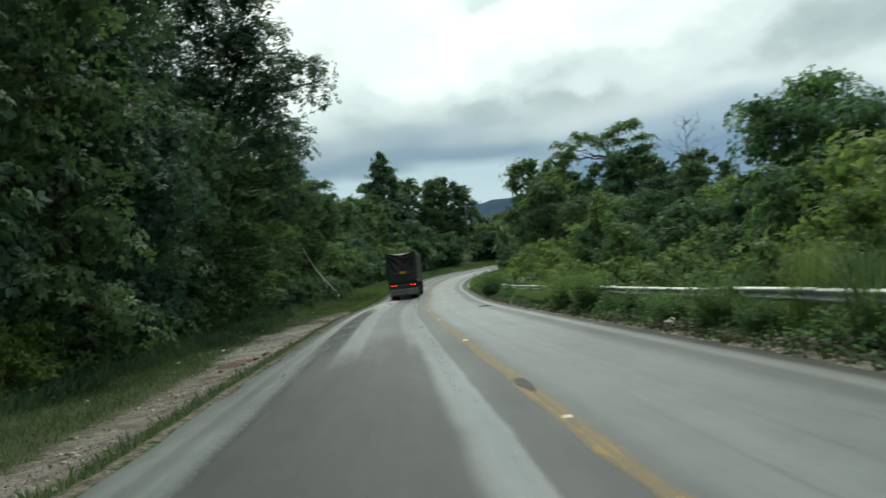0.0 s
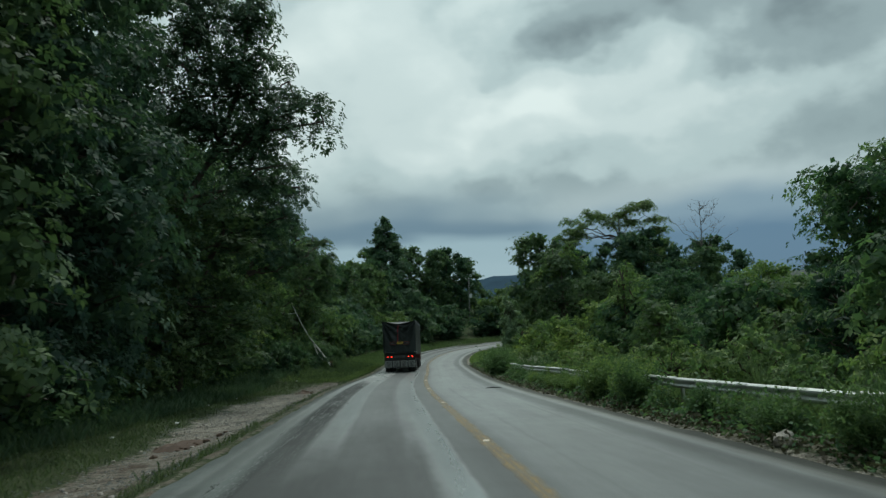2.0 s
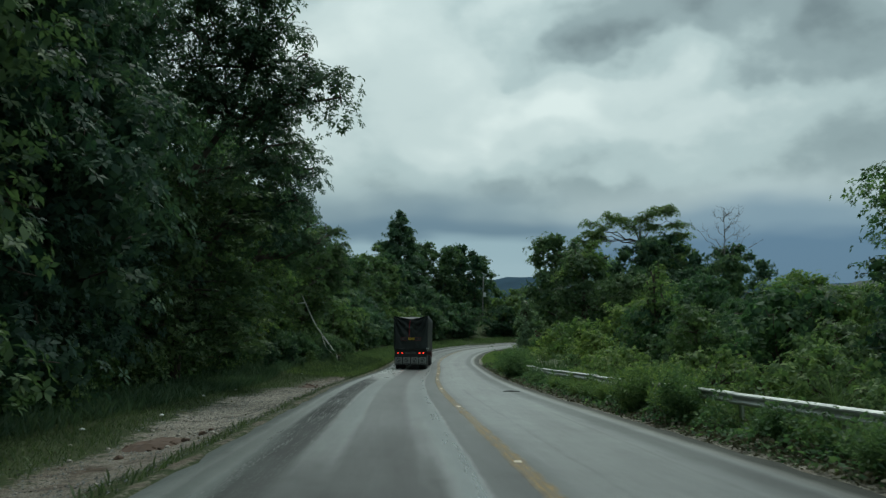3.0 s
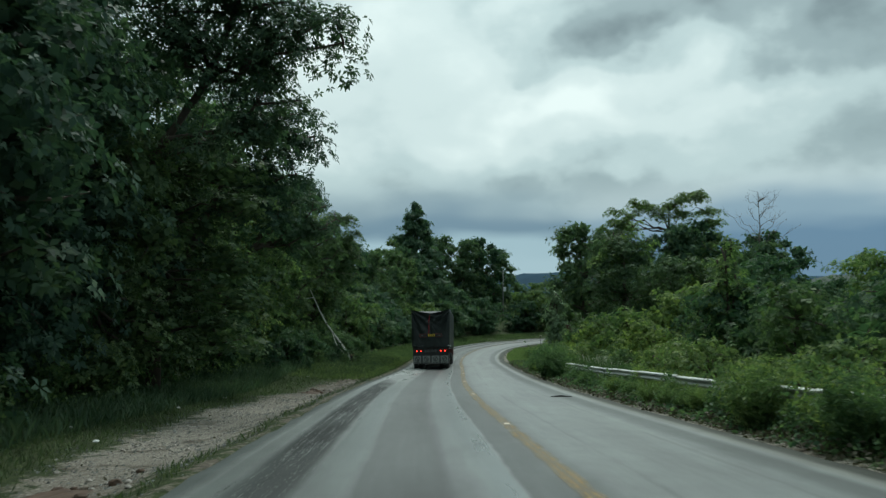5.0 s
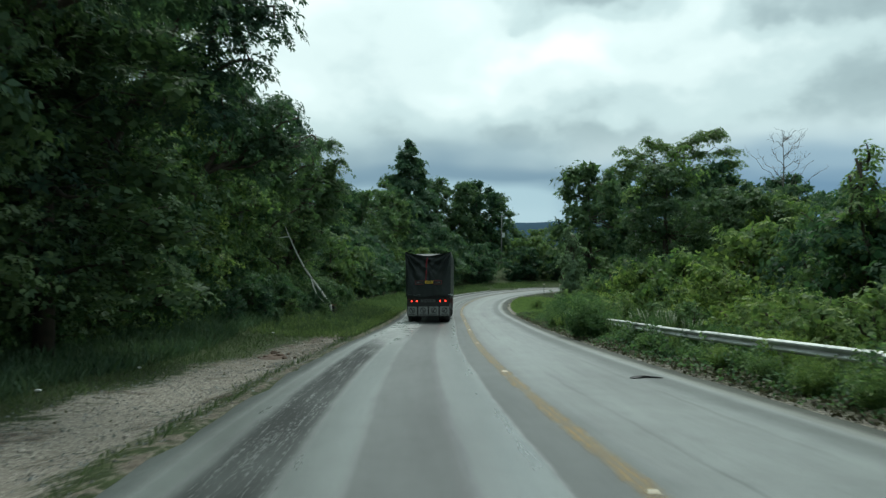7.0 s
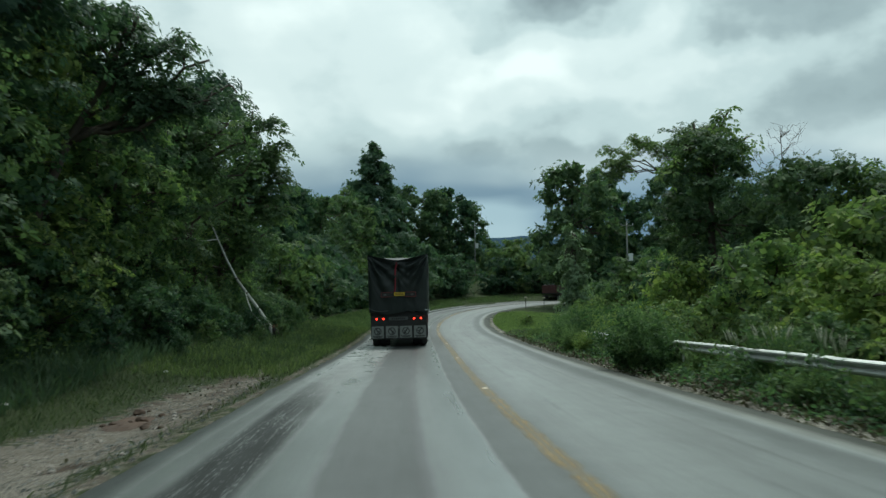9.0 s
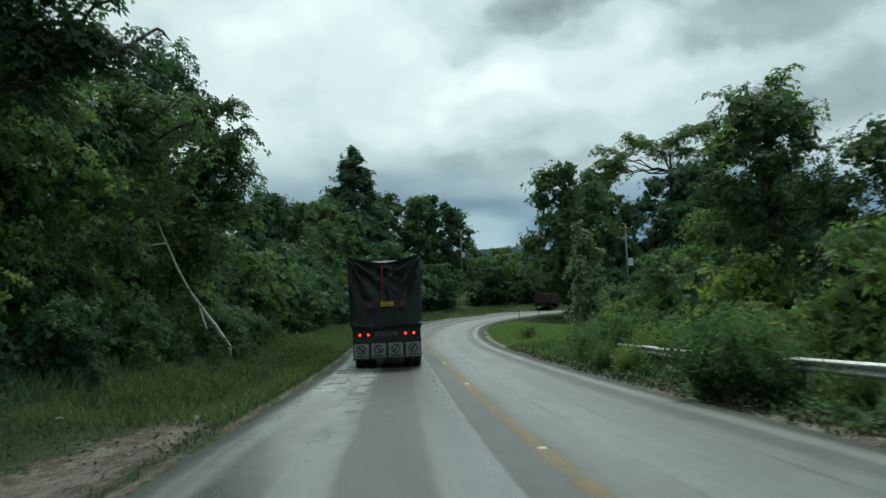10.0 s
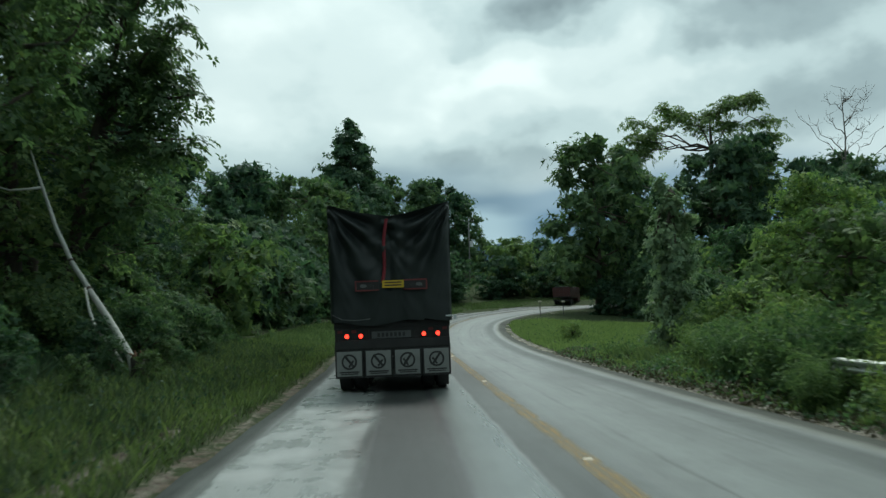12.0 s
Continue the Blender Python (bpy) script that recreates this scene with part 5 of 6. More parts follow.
ground_cover(11000, 5.0, 5.33, 10, 71, 0.78, 0.10, LEAF_MID, "rail_creepers", "green creepers covering the lower half of the guard rail", 0.3)
ground_cover(2200, -8.8, -5.3, 64, 92, 0.45, 0.07, LEAF_DARK, "verge_weeds", "dark leafy weeds in the long verge grass")
ground_cover(1500, -8.6, -4.9, 56, 90, 0.12, 0.09, LEAF_DRY, "withered_weeds", "withered brown weeds in the verge grass")
ground_cover(1500, 4.6, 12.0, 72, 124, 0.45, 0.09, LEAF_MID, "bend_weeds", "patches of weeds in the grass inside the bend")
ground_cover(500, -8.6, -5.0, 2, 80, 0.03, 0.07, LEAF_DRY, "fallen_leaves", "scattered dry leaves on the bare verge")


def grass_tuft(seed):
    rng = np.random.default_rng(seed)
    n, strips = 130, []
    for _ in range(n):
        a, r, h = rng.uniform(0, 6.28), rng.uniform(0, 0.22), rng.uniform(0.7, 1.5)
        out = np.array([math.cos(a), math.sin(a), 0])
        side = np.array([-math.sin(a), math.cos(a), 0]) * 0.012
        base = out * r
        reach = rng.uniform(0.25, 0.75)
        pts = [base, base + out * reach * 0.25 + [0, 0, h * 0.6], base + out * reach * 0.65 + [0, 0, h * 0.92], base + out * reach + [0, 0, h * rng.uniform(0.7, 1.0)]]
        for k in range(3):
            w0, w1 = 1 - k * 0.3, 1 - (k + 1) * 0.3
            strips.append([pts[k] - side * w0, pts[k] + side * w0, pts[k + 1] + side * w1, pts[k + 1] - side * w1])
    top = thing("grass_tuft", Matrix(), "tall arching tuft of bright green grass by the guard rail", "grass", "tall grass tufts")
    part("foliage", quads("foliage", np.array(strips), GRASS_FRESH), None, top)
    return top


def plume_grass(seed):
    """A tuft of thin blades with pale seed heads standing above it."""
    rng = np.random.default_rng(seed)
    top = thing("plume_grass", Matrix(), "tuft of tall grass with pale silvery seed heads", "grass", "silver grass behind the rail")
    strips = []
    for _ in range(90):
        a, h = rng.uniform(0, 6.28), rng.uniform(0.5, 1.0)
        out = np.array([math.cos(a), math.sin(a), 0])
        side = np.array([-math.sin(a), math.cos(a), 0]) * 0.008
        p = out * rng.uniform(0, 0.3)
        q = p + out * 0.12 + [0, 0, h * 0.6]
        strips += [[p - side, p + side, q + side * 0.7, q - side * 0.7], [q - side * 0.7, q + side * 0.7, q + out * 0.2 + [0, 0, h * 0.4], q + out * 0.2 + [0, 0, h * 0.4]]]
    stalks = []
    for k in range(9):
        a, r, h = rng.uniform(0, 6.28), rng.uniform(0.05, 0.45), rng.uniform(0.7, 1.0)
        foot, tip = np.array([0.3 * r * math.cos(a), 0.3 * r * math.sin(a), 0]), np.array([r * math.cos(a), r * math.sin(a), h])
        side = np.array([-math.sin(a), math.cos(a), 0]) * 0.005
        strips.append([foot - side, foot + side, tip + side, tip - side])
        stalks.append((tip, a))
    part("foliage", quads("foliage", np.array(strips), GRASS_FRESH), None, top)
    spike = mesh_from("seed_head", *tube([(0, 0, -0.02), (0, 0, 0.06), (0.01, 0, 0.16), (0.04, 0, 0.27)], [0.004, 0.011, 0.010, 0.002], 6), PLUME, True)
    for tip, a in stalks:
        head = part("seed_head", spike, None, top)
        head.matrix_basis = Matrix.Translation(tip) @ Matrix.Rotation(a, 4, "Z") @ Matrix.Rotation(0.2, 4, "Y")
    return top


SILVER = plume_grass(93)
for x, y, s in ((7.9, 50.8, 0.95), (8.2, 51.9, 1.05), (7.9, 53.0, 1.1), (8.4, 53.7, 1.05), (8.1, 54.8, 1.0), (8.6, 56.2, 0.95), (7.8, 49.2, 0.9)):
    set_down(SILVER, x, y, s, R0.uniform(0, 360), None, 0.02)

TUFT = grass_tuft(91)
for x, y, s in ((6.9, 12.5, 1.1), (7.6, 13.6, 1.3), (7.3, 15.0, 1.2), (8.2, 16.2, 1.3), (7.0, 17.5, 0.9), (8.0, 19.0, 1.0), (8.6, 25, 0.9), (8.3, 37.5, 0.8), (8.9, 47, 1.0), (9.4, 55.5, 1.0), (9.7, 57.5, 1.1), (9.5, 60, 0.9), (8.9, 44.2, 0.9), (10.2, 74, 0.9), (10.6, 79, 0.8), (9.2, 70.3, 1.0)):
    set_down(TUFT, x, y, s, R0.uniform(0, 360), None, 0.02)


# ---------------------------------------------------------------- the loaded lorry
TRUCK_AT = (0.80, 75.05, 0.105)
TRUCK_TURN = -4.0


def tarp_top(u):
    return 3.68 + 0.31 * abs(u) ** 1.25


def tarp_back():
    """The hanging rear of the tarpaulin, drawn up to the two corners and lashed in the middle."""
    nu, nv, verts, faces = 72, 110, [], []
    for j in range(nv + 1):
        v = j / nv
        for i in range(nu + 1):
            u = -1 + 2 * i / nu
            foot = 1.40 + 0.05 * math.sin(u * 5) + (0.05 if u > 0.55 else 0)
            z = foot + (tarp_top(u) - foot) * v
            half = 1.30 + 0.04 * v
            x = u * half
            # folds that fan out from each corner towards the lashing
            y = 0.0
            for side in (-1, 1):
                dx, dz = abs(side * 1.34 - x), 4.0 - z
                dist = math.hypot(dx, dz)
                ang = math.atan2(dz, dx + 1e-6)
                y += 0.085 * math.sin(ang * 17 + side * 0.8) * math.exp(-((dist - 1.0) / 0.9) ** 2) * (1 if x * side > -0.15 else 0.2)
            # swags hanging from corner to lashing
            drop = (tarp_top(u) - z) / (1 + 1.5 * math.sin(math.pi * abs(u)))
            y += 0.07 * math.sin(drop * 34 + 0.6 * math.sin(u * 7)) * math.exp(-drop / 0.30)
            y += -0.16 * (1 - v) * 0.25 + 0.05 * math.exp(-(u / 0.05) ** 2) * (v > 0.3)
            y += 0.05 * noise.noise(Vector((x * 1.2, z * 0.9, 2.2))) + 0.018 * noise.noise(Vector((x * 4, z * 3, 5.0)))
            if abs(u) > 0.94:
                y += 0.22 * ((abs(u) - 0.94) / 0.06) ** 2
            verts.append((x, y, z))
    n = nu + 1
    for j in range(nv):
        for i in range(nu):
            a = j * n + i
            faces.append((a, a + 1, a + n + 1, a + n))
    return mesh_from("tarpaulin_rear", verts, faces, TARP, True)


def tarp_body(length):
    """Top and sides over the hoops, sagging between the corners."""
    nu, nv, verts, faces = 40, 26, [], []
    for j in range(nv + 1):
        y = 0.2 + length * j / nv
        sag = 0.05 * math.cos(j * 1.6)
        for i in range(nu + 1):
            q = i / nu
            if q < 0.3:
                w = q / 0.3
                p = (-1.30 - 0.04 * w + 0.03 * noise.noise(Vector((y, w * 3, 1))), y, 1.42 + (3.99 - 1.42) * w)
            elif q > 0.7:
                w = (1 - q) / 0.3
                p = (1.30 + 0.04 * w + 0.03 * noise.noise(Vector((y, w * 3, 7))), y, 1.42 + (3.99 - 1.42) * w)
            else:
                u = (q - 0.5) / 0.2
                p = (u * 1.34, y, tarp_top(u) + sag * (1 - abs(u)) + 0.3 * (1 - abs(u)) * min(1, j / 5))
            verts.append(p)
    n = nu + 1
    for j in range(nv):
        for i in range(nu):
            a = j * n + i
            faces.append((a, a + 1, a + n + 1, a + n))
    return mesh_from("tarpaulin_cover", verts, faces, TARP, True)


def make_lorry():
    top = thing("lorry", pose(*TRUCK_AT, 0, -1.2, TRUCK_TURN) @ Matrix.Scale(1.07, 4), "loaded lorry under a sagging black tarpaulin driving on the wet road", "truck")
    part("tarpaulin_rear", tarp_back(), None, top, "black-green tarpaulin rear drawn into folds")
    part("tarpaulin_cover", tarp_body(11.5), None, top)
    part("load_bed", box_bm(2.5, 11.6, 0.16, (0, 5.95, 1.36), 0.02), CHASSIS, top)
    part("load", box_bm(2.4, 11.2, 2.0, (0, 5.95, 2.44), 0.05), CHASSIS, top)
    for x in (-0.45, 0.45):
        part("chassis_rail", box_bm(0.1, 11.0, 0.28, (x, 5.8, 1.12), 0.01), CHASSIS, top)
    part("rear_bumper", box_bm(2.46, 0.14, 0.2, (0, 0.12, 0.96), 0.02), CHASSIS, top)
    part("lamp_panel", box_bm(2.46, 0.05, 0.30, (0, 0.16, 1.16), 0.01), CHASSIS, top)
    # lashing, red print and warning sign
    v, f = [], []
    for j in range(25):
        w = j / 24
        z = 2.26 + (3.63 - 2.26) * w
        x = -0.16 + 0.11 * w + 0.02 * math.sin(w * 7)
        y = -0.075 + 0.03 * math.sin(w * 9) * (1 - w)
        v += [(x - 0.035, y, z), (x + 0.035, y, z), (x + 0.035, y + 0.012, z), (x - 0.035, y + 0.012, z)]
    for j in range(24):
        for k in range(4):
            a, b = j * 4 + k, j * 4 + (k + 1) % 4
            f.append((a, b, b + 4, a + 4))
    part("strap", mesh_from("strap", v, f, STRAP_RED, True), None, top, "red lashing strap")
    sign = part("warning_sign", box_bm(0.46, 0.02, 0.16, (0.06, -0.11, 2.22), 0.006), YELLOW_SIGN, top, "yellow warning sign")
    for z in (2.255, 2.195):
        part("writing_bar", box_bm(0.36, 0.006, 0.026, (0.06, -0.123, z), 0), INK, sign)
    for side in (-1, 1):
        cx = 0.02 + side * 0.52
        band = part("red_emblem", box_bm(0.50, 0.010, 0.22, (cx, -0.085, 2.20), 0.004), TARP_PRINT, top, "faded red framed emblem with a grey oval")
        for z in (2.298, 2.102):
            part("red_border", box_bm(0.50, 0.008, 0.03, (cx, -0.094, z), 0.002), REFLECT_RED, band)
        part("red_border", box_bm(0.03, 0.008, 0.166, (cx + side * 0.235, -0.094, 2.20), 0.002), REFLECT_RED, band)
        for k in (-1, 1):
            oval = bmesh.new()
            bmesh.ops.create_cone(oval, cap_ends=True, segments=20, radius1=0.06, radius2=0.06, depth=0.008, matrix=pose(cx + k * 0.075, -0.095, 2.20, 90, 0, 0) @ Matrix.Diagonal((1.2, 0.62, 1, 1)))
            part("oval", oval, PLATE_GREY if k == side else INK, band)
    plate = part("number_plate", box_bm(0.84, 0.02, 0.15, (-0.02, 0.12, 1.15), 0.006), PLATE_GREY, top, "grimy grey plate panel")
    for i in range(7):
        part("writing_bar", box_bm(0.055, 0.006, 0.085, (-0.29 + i * 0.09, 0.107, 1.15), 0), INK, plate)
    for x in (-0.97, -0.67, 0.68, 0.98):
        lamp = part("tail_lamp", rod_bm(0.075, 0.05, pose(x, 0.11, 1.14, 90), 20, 0.008), CHASSIS, top)
        part("lens", rod_bm(0.045, 0.03, pose(x, 0.085, 1.14, 90), 20, 0.006), LAMP_RED, lamp, "lit red lamp lens")
    for x in (-1.12, -0.82, 0.83, 1.13):
        part("reflector", box_bm(0.10, 0.014, 0.06, (x, 0.128, 1.24), 0.004), REFLECT_RED, top, "small dull red reflector")
    for x in (-0.52, 0.50):
        part("bracket", box_bm(0.06, 0.05, 0.30, (x, 0.13, 1.13), 0.008), CHASSIS, top)
    part("rope", mesh_from("rope", *tube([(-1.28, -0.03, 1.62), (-1.05, -0.05, 1.50), (-0.75, -0.05, 1.47), (-0.45, -0.05, 1.50)], [0.012] * 4, 6), PLATE_GREY, True), None, top)
    part("flap_rail", box_bm(2.48, 0.05, 0.16, (0, 0.10, 0.84), 0.01), CHASSIS, top)
    # row of four printed mud flaps in black frames
    for k in range(4):
        x = -0.93 + k * 0.62
        flap = part("mud_flap", box_bm(0.60, 0.03, 0.60, (x, 0.06, 0.55), 0.012), RUBBER, top, "mud flap with a dirty white printed panel")
        part("panel", box_bm(0.53, 0.012, 0.52, (x, 0.042, 0.56), 0.004), FLAP_WHITE, flap)
        ring = bmesh.new()
        n = 36
        r1, r2 = 0.125, 0.165
        vs = []
        for i in range(n):
            a = 2 * math.pi * i / n
            vs.append([ring.verts.new((x + r * math.cos(a), yy, 0.60 + r * math.sin(a))) for r, yy in ((r1, 0.030), (r2, 0.030), (r2, 0.036), (r1, 0.036))])
        for i in range(n):
            p, q = vs[i], vs[(i + 1) % n]
            for m in range(4):
                ring.faces.new((p[m], p[(m + 1) % 4], q[(m + 1) % 4], q[m]))
        part("printed_ring", ring, INK, flap)
        lean = 35 if k >= 2 else -38
        slash = box_bm(0.05, 0.006, 0.33, (0, 0, 0), 0)
        bmesh.ops.transform(slash, matrix=pose(x, 0.032, 0.61, 0, lean, 0), verts=slash.verts)
        part("printed_slash", slash, INK, flap)
        hook = box_bm(0.04, 0.006, 0.17, (0, 0, 0), 0)
        bmesh.ops.transform(hook, matrix=pose(x + (0.04 if k < 2 else -0.04), 0.033, 0.56, 0, -lean, 0), verts=hook.verts)
        part("printed_mark", hook, INK, flap)
        part("writing_bar", box_bm(0.42, 0.006, 0.03, (x, 0.033, 0.385), 0), INK, flap)
        part("writing_bar", box_bm(0.36, 0.006, 0.022, (x, 0.033, 0.345), 0), INK, flap)
    # wheels, two axles near the rear and one ahead, doubled
    for y in (1.0, 2.25, 3.5, 9.6, 10.85):
        for x in (-1.06, -0.74, 0.74, 1.06):
            wheel = part("wheel", rod_bm(0.52, 0.28, pose(x, y, 0.52, 0, 90), 32, 0.05), RUBBER, top)
            part("rim", rod_bm(0.3, 0.29, pose(x, y, 0.52, 0, 90), 24, 0.02), CHASSIS, wheel)
        part("axle", rod_bm(0.09, 2.0, pose(0, y, 0.52, 0, 90), 12), CHASSIS, top)
    part("cab", box_bm(2.45, 2.2, 2.7, (0, 13.6, 2.05), 0.12), RED_TRUCK, top)
    for x in (-1.05, 1.05):
        wheel = part("wheel", rod_bm(0.52, 0.3, pose(x, 13.4, 0.52, 0, 90), 32, 0.05), RUBBER, top)
        part("rim", rod_bm(0.3, 0.31, pose(x, 13.4, 0.52, 0, 90), 24, 0.02), CHASSIS, wheel)
    # a torn white end of the bed rail that sticks out
    part("rail_end", box_bm(0.26, 0.05, 0.035, (1.18, -0.02, 1.50), 0.01), BOX_PAINT, top)
    part("rail_end", box_bm(0.06, 0.05, 0.09, (1.36, -0.02, 1.47), 0.01), BOX_PAINT, top)
    # the body rides high on its springs
    for child in top.children:
        if not child.name.startswith(("wheel", "axle")):
            child.location.z += 0.08


make_lorry()


# ---------------------------------------------------------------- guard rail
def w_profile():
    """Across the beam: (out towards the road, up)."""
    return [(0.0, -0.125), (0.03, -0.117), (0.075, -0.089), (0.08, -0.06), (0.035, -0.024), (0.015, 0.0), (0.035, 0.024), (0.08, 0.06), (0.075, 0.089), (0.03, 0.117), (0.0, 0.125)]


def make_guard_rail(y0, y1, off):
    top = thing("guard_rail", Matrix(), "weathered galvanised W-beam guard rail overgrown by weeds", "guard rail")
    s0, s1 = np.interp([y0, y1], CENTRE[:, 1], ALONG)
    n = int((s1 - s0) / 4.0)
    prof = w_profile()
    for k in range(n):
        a, b = s0 + k * 4.0, s0 + (k + 1) * 4.0 + 0.15
        verts, faces = [], []
        steps = 5
        for j in range(steps):
            s = a + (b - a) * j / (steps - 1)
            p = on_road(s, off)
            i = int(np.clip(np.searchsorted(ALONG, s), 0, len(ALONG) - 1))
            left = -RIGHT[i]
            lift = 0.735 + 0.015 * math.sin(k * 1.9) + (0.006 if k % 2 else 0.0)
            for thick in (0.0, -0.006):
                for o, u in prof:
                    q = o + thick + (0.008 if k % 2 else 0.0)
                    verts.append((p.x + left[0] * q, p.y + left[1] * q, p.z + lift + u))
        m = len(prof)
        for j in range(steps - 1):
            for side in (0, 1):
                for i in range(m - 1):
                    c = j * 2 * m + side * m + i
                    d = c + 2 * m
                    faces.append((c, c + 1, d + 1, d) if side == 0 else (c, d, d + 1, c + 1))
            for i in (0, m - 1):
                c, d = j * 2 * m + i, (j + 1) * 2 * m + i
                faces.append((c, c + m, d + m, d))
        for j in (0, steps - 1):
            for i in range(m - 1):
                c = j * 2 * m + i
                faces.append((c, c + 1, c + m + 1, c + m))
        part("beam", mesh_from("beam", verts, faces, GALVANISED, False), None, top)
    for k in range(n + 1):
        p = on_road(s0 + k * 4.0, off + 0.13)
        bm = box_bm(0.06, 0.13, 1.3, (0, 0, 0), 0.006)
        bmesh.ops.transform(bm, matrix=Matrix.Translation((p.x, p.y, p.z + 0.18)), verts=bm.verts)
        part("post", bm, GALVANISED, top)
        p = on_road(s0 + k * 4.0, off + 0.05)
        bm = box_bm(0.1, 0.12, 0.2, (p.x, p.y, p.z + 0.735), 0.006)
        part("spacer", bm, GALVANISED, top)


make_guard_rail(10.2, 70.6, 5.45)


# ---------------------------------------------------------------- small road things
def road_stud(y):
    s = float(np.interp(y, CENTRE[:, 1], ALONG))
    p = on_road(s, 0.0, 0.026)
    bm = bmesh.new()
    v = [bm.verts.new(c) for c in ((-0.06, -0.05, 0), (0.06, -0.05, 0), (0.06, 0.05, 0), (-0.06, 0.05, 0), (-0.045, -0.02, 0.02), (0.045, -0.02, 0.02), (0.045, 0.02, 0.02), (-0.045, 0.02, 0.02))]
    for f in ((3, 2, 1, 0), (0, 1, 5, 4), (1, 2, 6, 5), (2, 3, 7, 6), (3, 0, 4, 7), (4, 5, 6, 7)):
        bm.faces.new([v[i] for i in f])
    ob = part("road_stud", bm, STUD)
    ob.matrix_basis = Matrix.Translation(p)
    return tagged(ob, "small worn plastic stud on the yellow line", "road stud", "road studs")


for y in (-2.0, 9.5, 21.0, 32.5, 43.4, 54.2, 65.9, 77.2, 88.5, 99.5):
    road_stud(y)


def tar_patch(x, y, long, wide, seed):
    """A thin ragged patch of fresh tar on the asphalt."""
    rng = np.random.default_rng(seed)
    n = 22
    rim = []
    for k in range(n):
        a = 2 * math.pi * k / n
        q = 1 + rng.normal() * 0.12
        rim.append((x + math.cos(a) * wide * q, y + math.sin(a) * long * q))
    z = float(rise(y)) + 0.024
    verts = [(px, py, z - 0.004) for px, py in rim] + [(x + (px - x) * 0.9, y + (py - y) * 0.9, z + 0.006) for px, py in rim]
    faces = [(k, (k + 1) % n, n + (k + 1) % n, n + k) for k in range(n)] + [tuple(range(n, 2 * n))]
    tagged(new("tar_patch", mesh_from("tar_patch", verts, faces, SCRAP)), "dark ragged tar patch over the worn yellow line", "tar patch", "tar patches")


tar_patch(1.68, 12.3, 0.8, 0.10, 4)


def lump_thing(name, label, category, x, y, size, mat, seed, flat=0.6, lift=0.0, group=""):
    bm = bmesh.new()
    bmesh.ops.create_icosphere(bm, subdivisions=2, radius=1.0)
    for v in bm.verts:
        k = 1 + 0.32 * noise.noise(v.co * 1.3 + Vector((seed, 0, 0))) + 0.12 * noise.noise(v.co * 4 + Vector((0, seed, 0)))
        v.co = Vector((v.co.x * size[0] * k, v.co.y * size[1] * k, v.co.z * size[2] * k))
    ob = part(name, bm, mat)
    ob.matrix_basis = Matrix.Translation((x, y, ground_at(x, y) + lift + size[2] * flat)) @ Matrix.Rotation(seed, 4, "Z")
    return tagged(ob, label, category, group)


lump_thing("rock", "pale stone lying at the road's edge", "rock", 6.3, 19.3, (0.24, 0.2, 0.15), STONE, 1.0)
lump_thing("rock", "small pale stone among the leaf litter", "rock", 6.7, 20.6, (0.12, 0.1, 0.08), STONE, 2.0)
EARTH = plain("red_brown_earth", (0.088, 0.057, 0.039), 0.95, 0, 0.4, 8, 0.6)


def earth_mound(x, y, long, wide, high, seed):
    n, verts, faces = 15, [], []
    for j in range(n):
        for i in range(n):
            u, v = -1 + 2 * i / (n - 1), -1 + 2 * j / (n - 1)
            px, py = x + u * wide, y + v * long
            h = max(0.0, 1 - u * u - v * v) ** 0.7 * high * (1 + 0.7 * noise.noise(Vector((px * 4, py * 2.2, seed)))) - 0.03
            verts.append((px, py, ground_at(px, py) + h + 0.02 * noise.noise(Vector((px * 11, py * 11, seed)))))
    for j in range(n - 1):
        for i in range(n - 1):
            a = j * n + i
            faces.append((a, a + 1, a + n + 1, a + n))
    tagged(new("earth_mound", mesh_from("earth_mound", verts, faces, EARTH)), "low churned mound of red-brown earth on the verge", "earth mound", "mounds of earth")


earth_mound(-5.1, 26.4, 1.3, 0.6, 0.16, 2.0)
earth_mound(-5.0, 53.2, 1.0, 0.45, 0.10, 5.0)
RE = np.random.default_rng(18)
for cx, cy, n, spread in ((-5.0, 26.4, 34, 0.75), (-4.9, 53.2, 14, 0.6)):
    for _ in range(n):
        x, y, q = cx + RE.normal() * spread * 0.45, cy + RE.normal() * spread, RE.uniform(0.04, 0.14)
        lump_thing("earth_clod", "crumbled clod of red-brown earth on the verge", "earth clod", x, y, (q, q * 0.9, q * 0.6), EARTH, float(RE.uniform(0, 9)), 0.3, 0.0, "clods of earth")
RL = np.random.default_rng(8)
for x, y in ((-8.1, 42.9), (-8.7, 36.0), (-7.9, 48.5), (-8.6, 21.5), (-6.9, 33.0), (-8.3, 55.5), (-6.3, 61.0), (-7.6, 29.0), (-8.0, 14.5)):
    lump_thing("litter", "crumpled piece of white litter in the grass", "litter", x, y, (0.08, 0.06, 0.03), LITTER, float(RL.uniform(0, 9)), 0.6, 0.06, "pieces of litter")
for i in range(120):
    y = RL.uniform(10, 62)
    o = np.interp(y, [-20, 10, 18, 25, 33, 42, 50, 57, 62, 70], [-6.2, -6.3, -6.4, -6.4, -6.7, -6.9, -6.7, -6.4, -6.0, -5.6]) + RL.normal() * 0.8
    p = on_road(float(np.interp(y, CENTRE[:, 1], ALONG)), o)
    r = RL.uniform(0.025, 0.06)
    lump_thing("pebble", "grey-brown pebble on the gravel verge", "pebble", p.x, p.y, (r, r * 0.8, r * 0.6), STONE, float(RL.uniform(0, 9)), 0.4, 0.0, "pebbles on the verge")


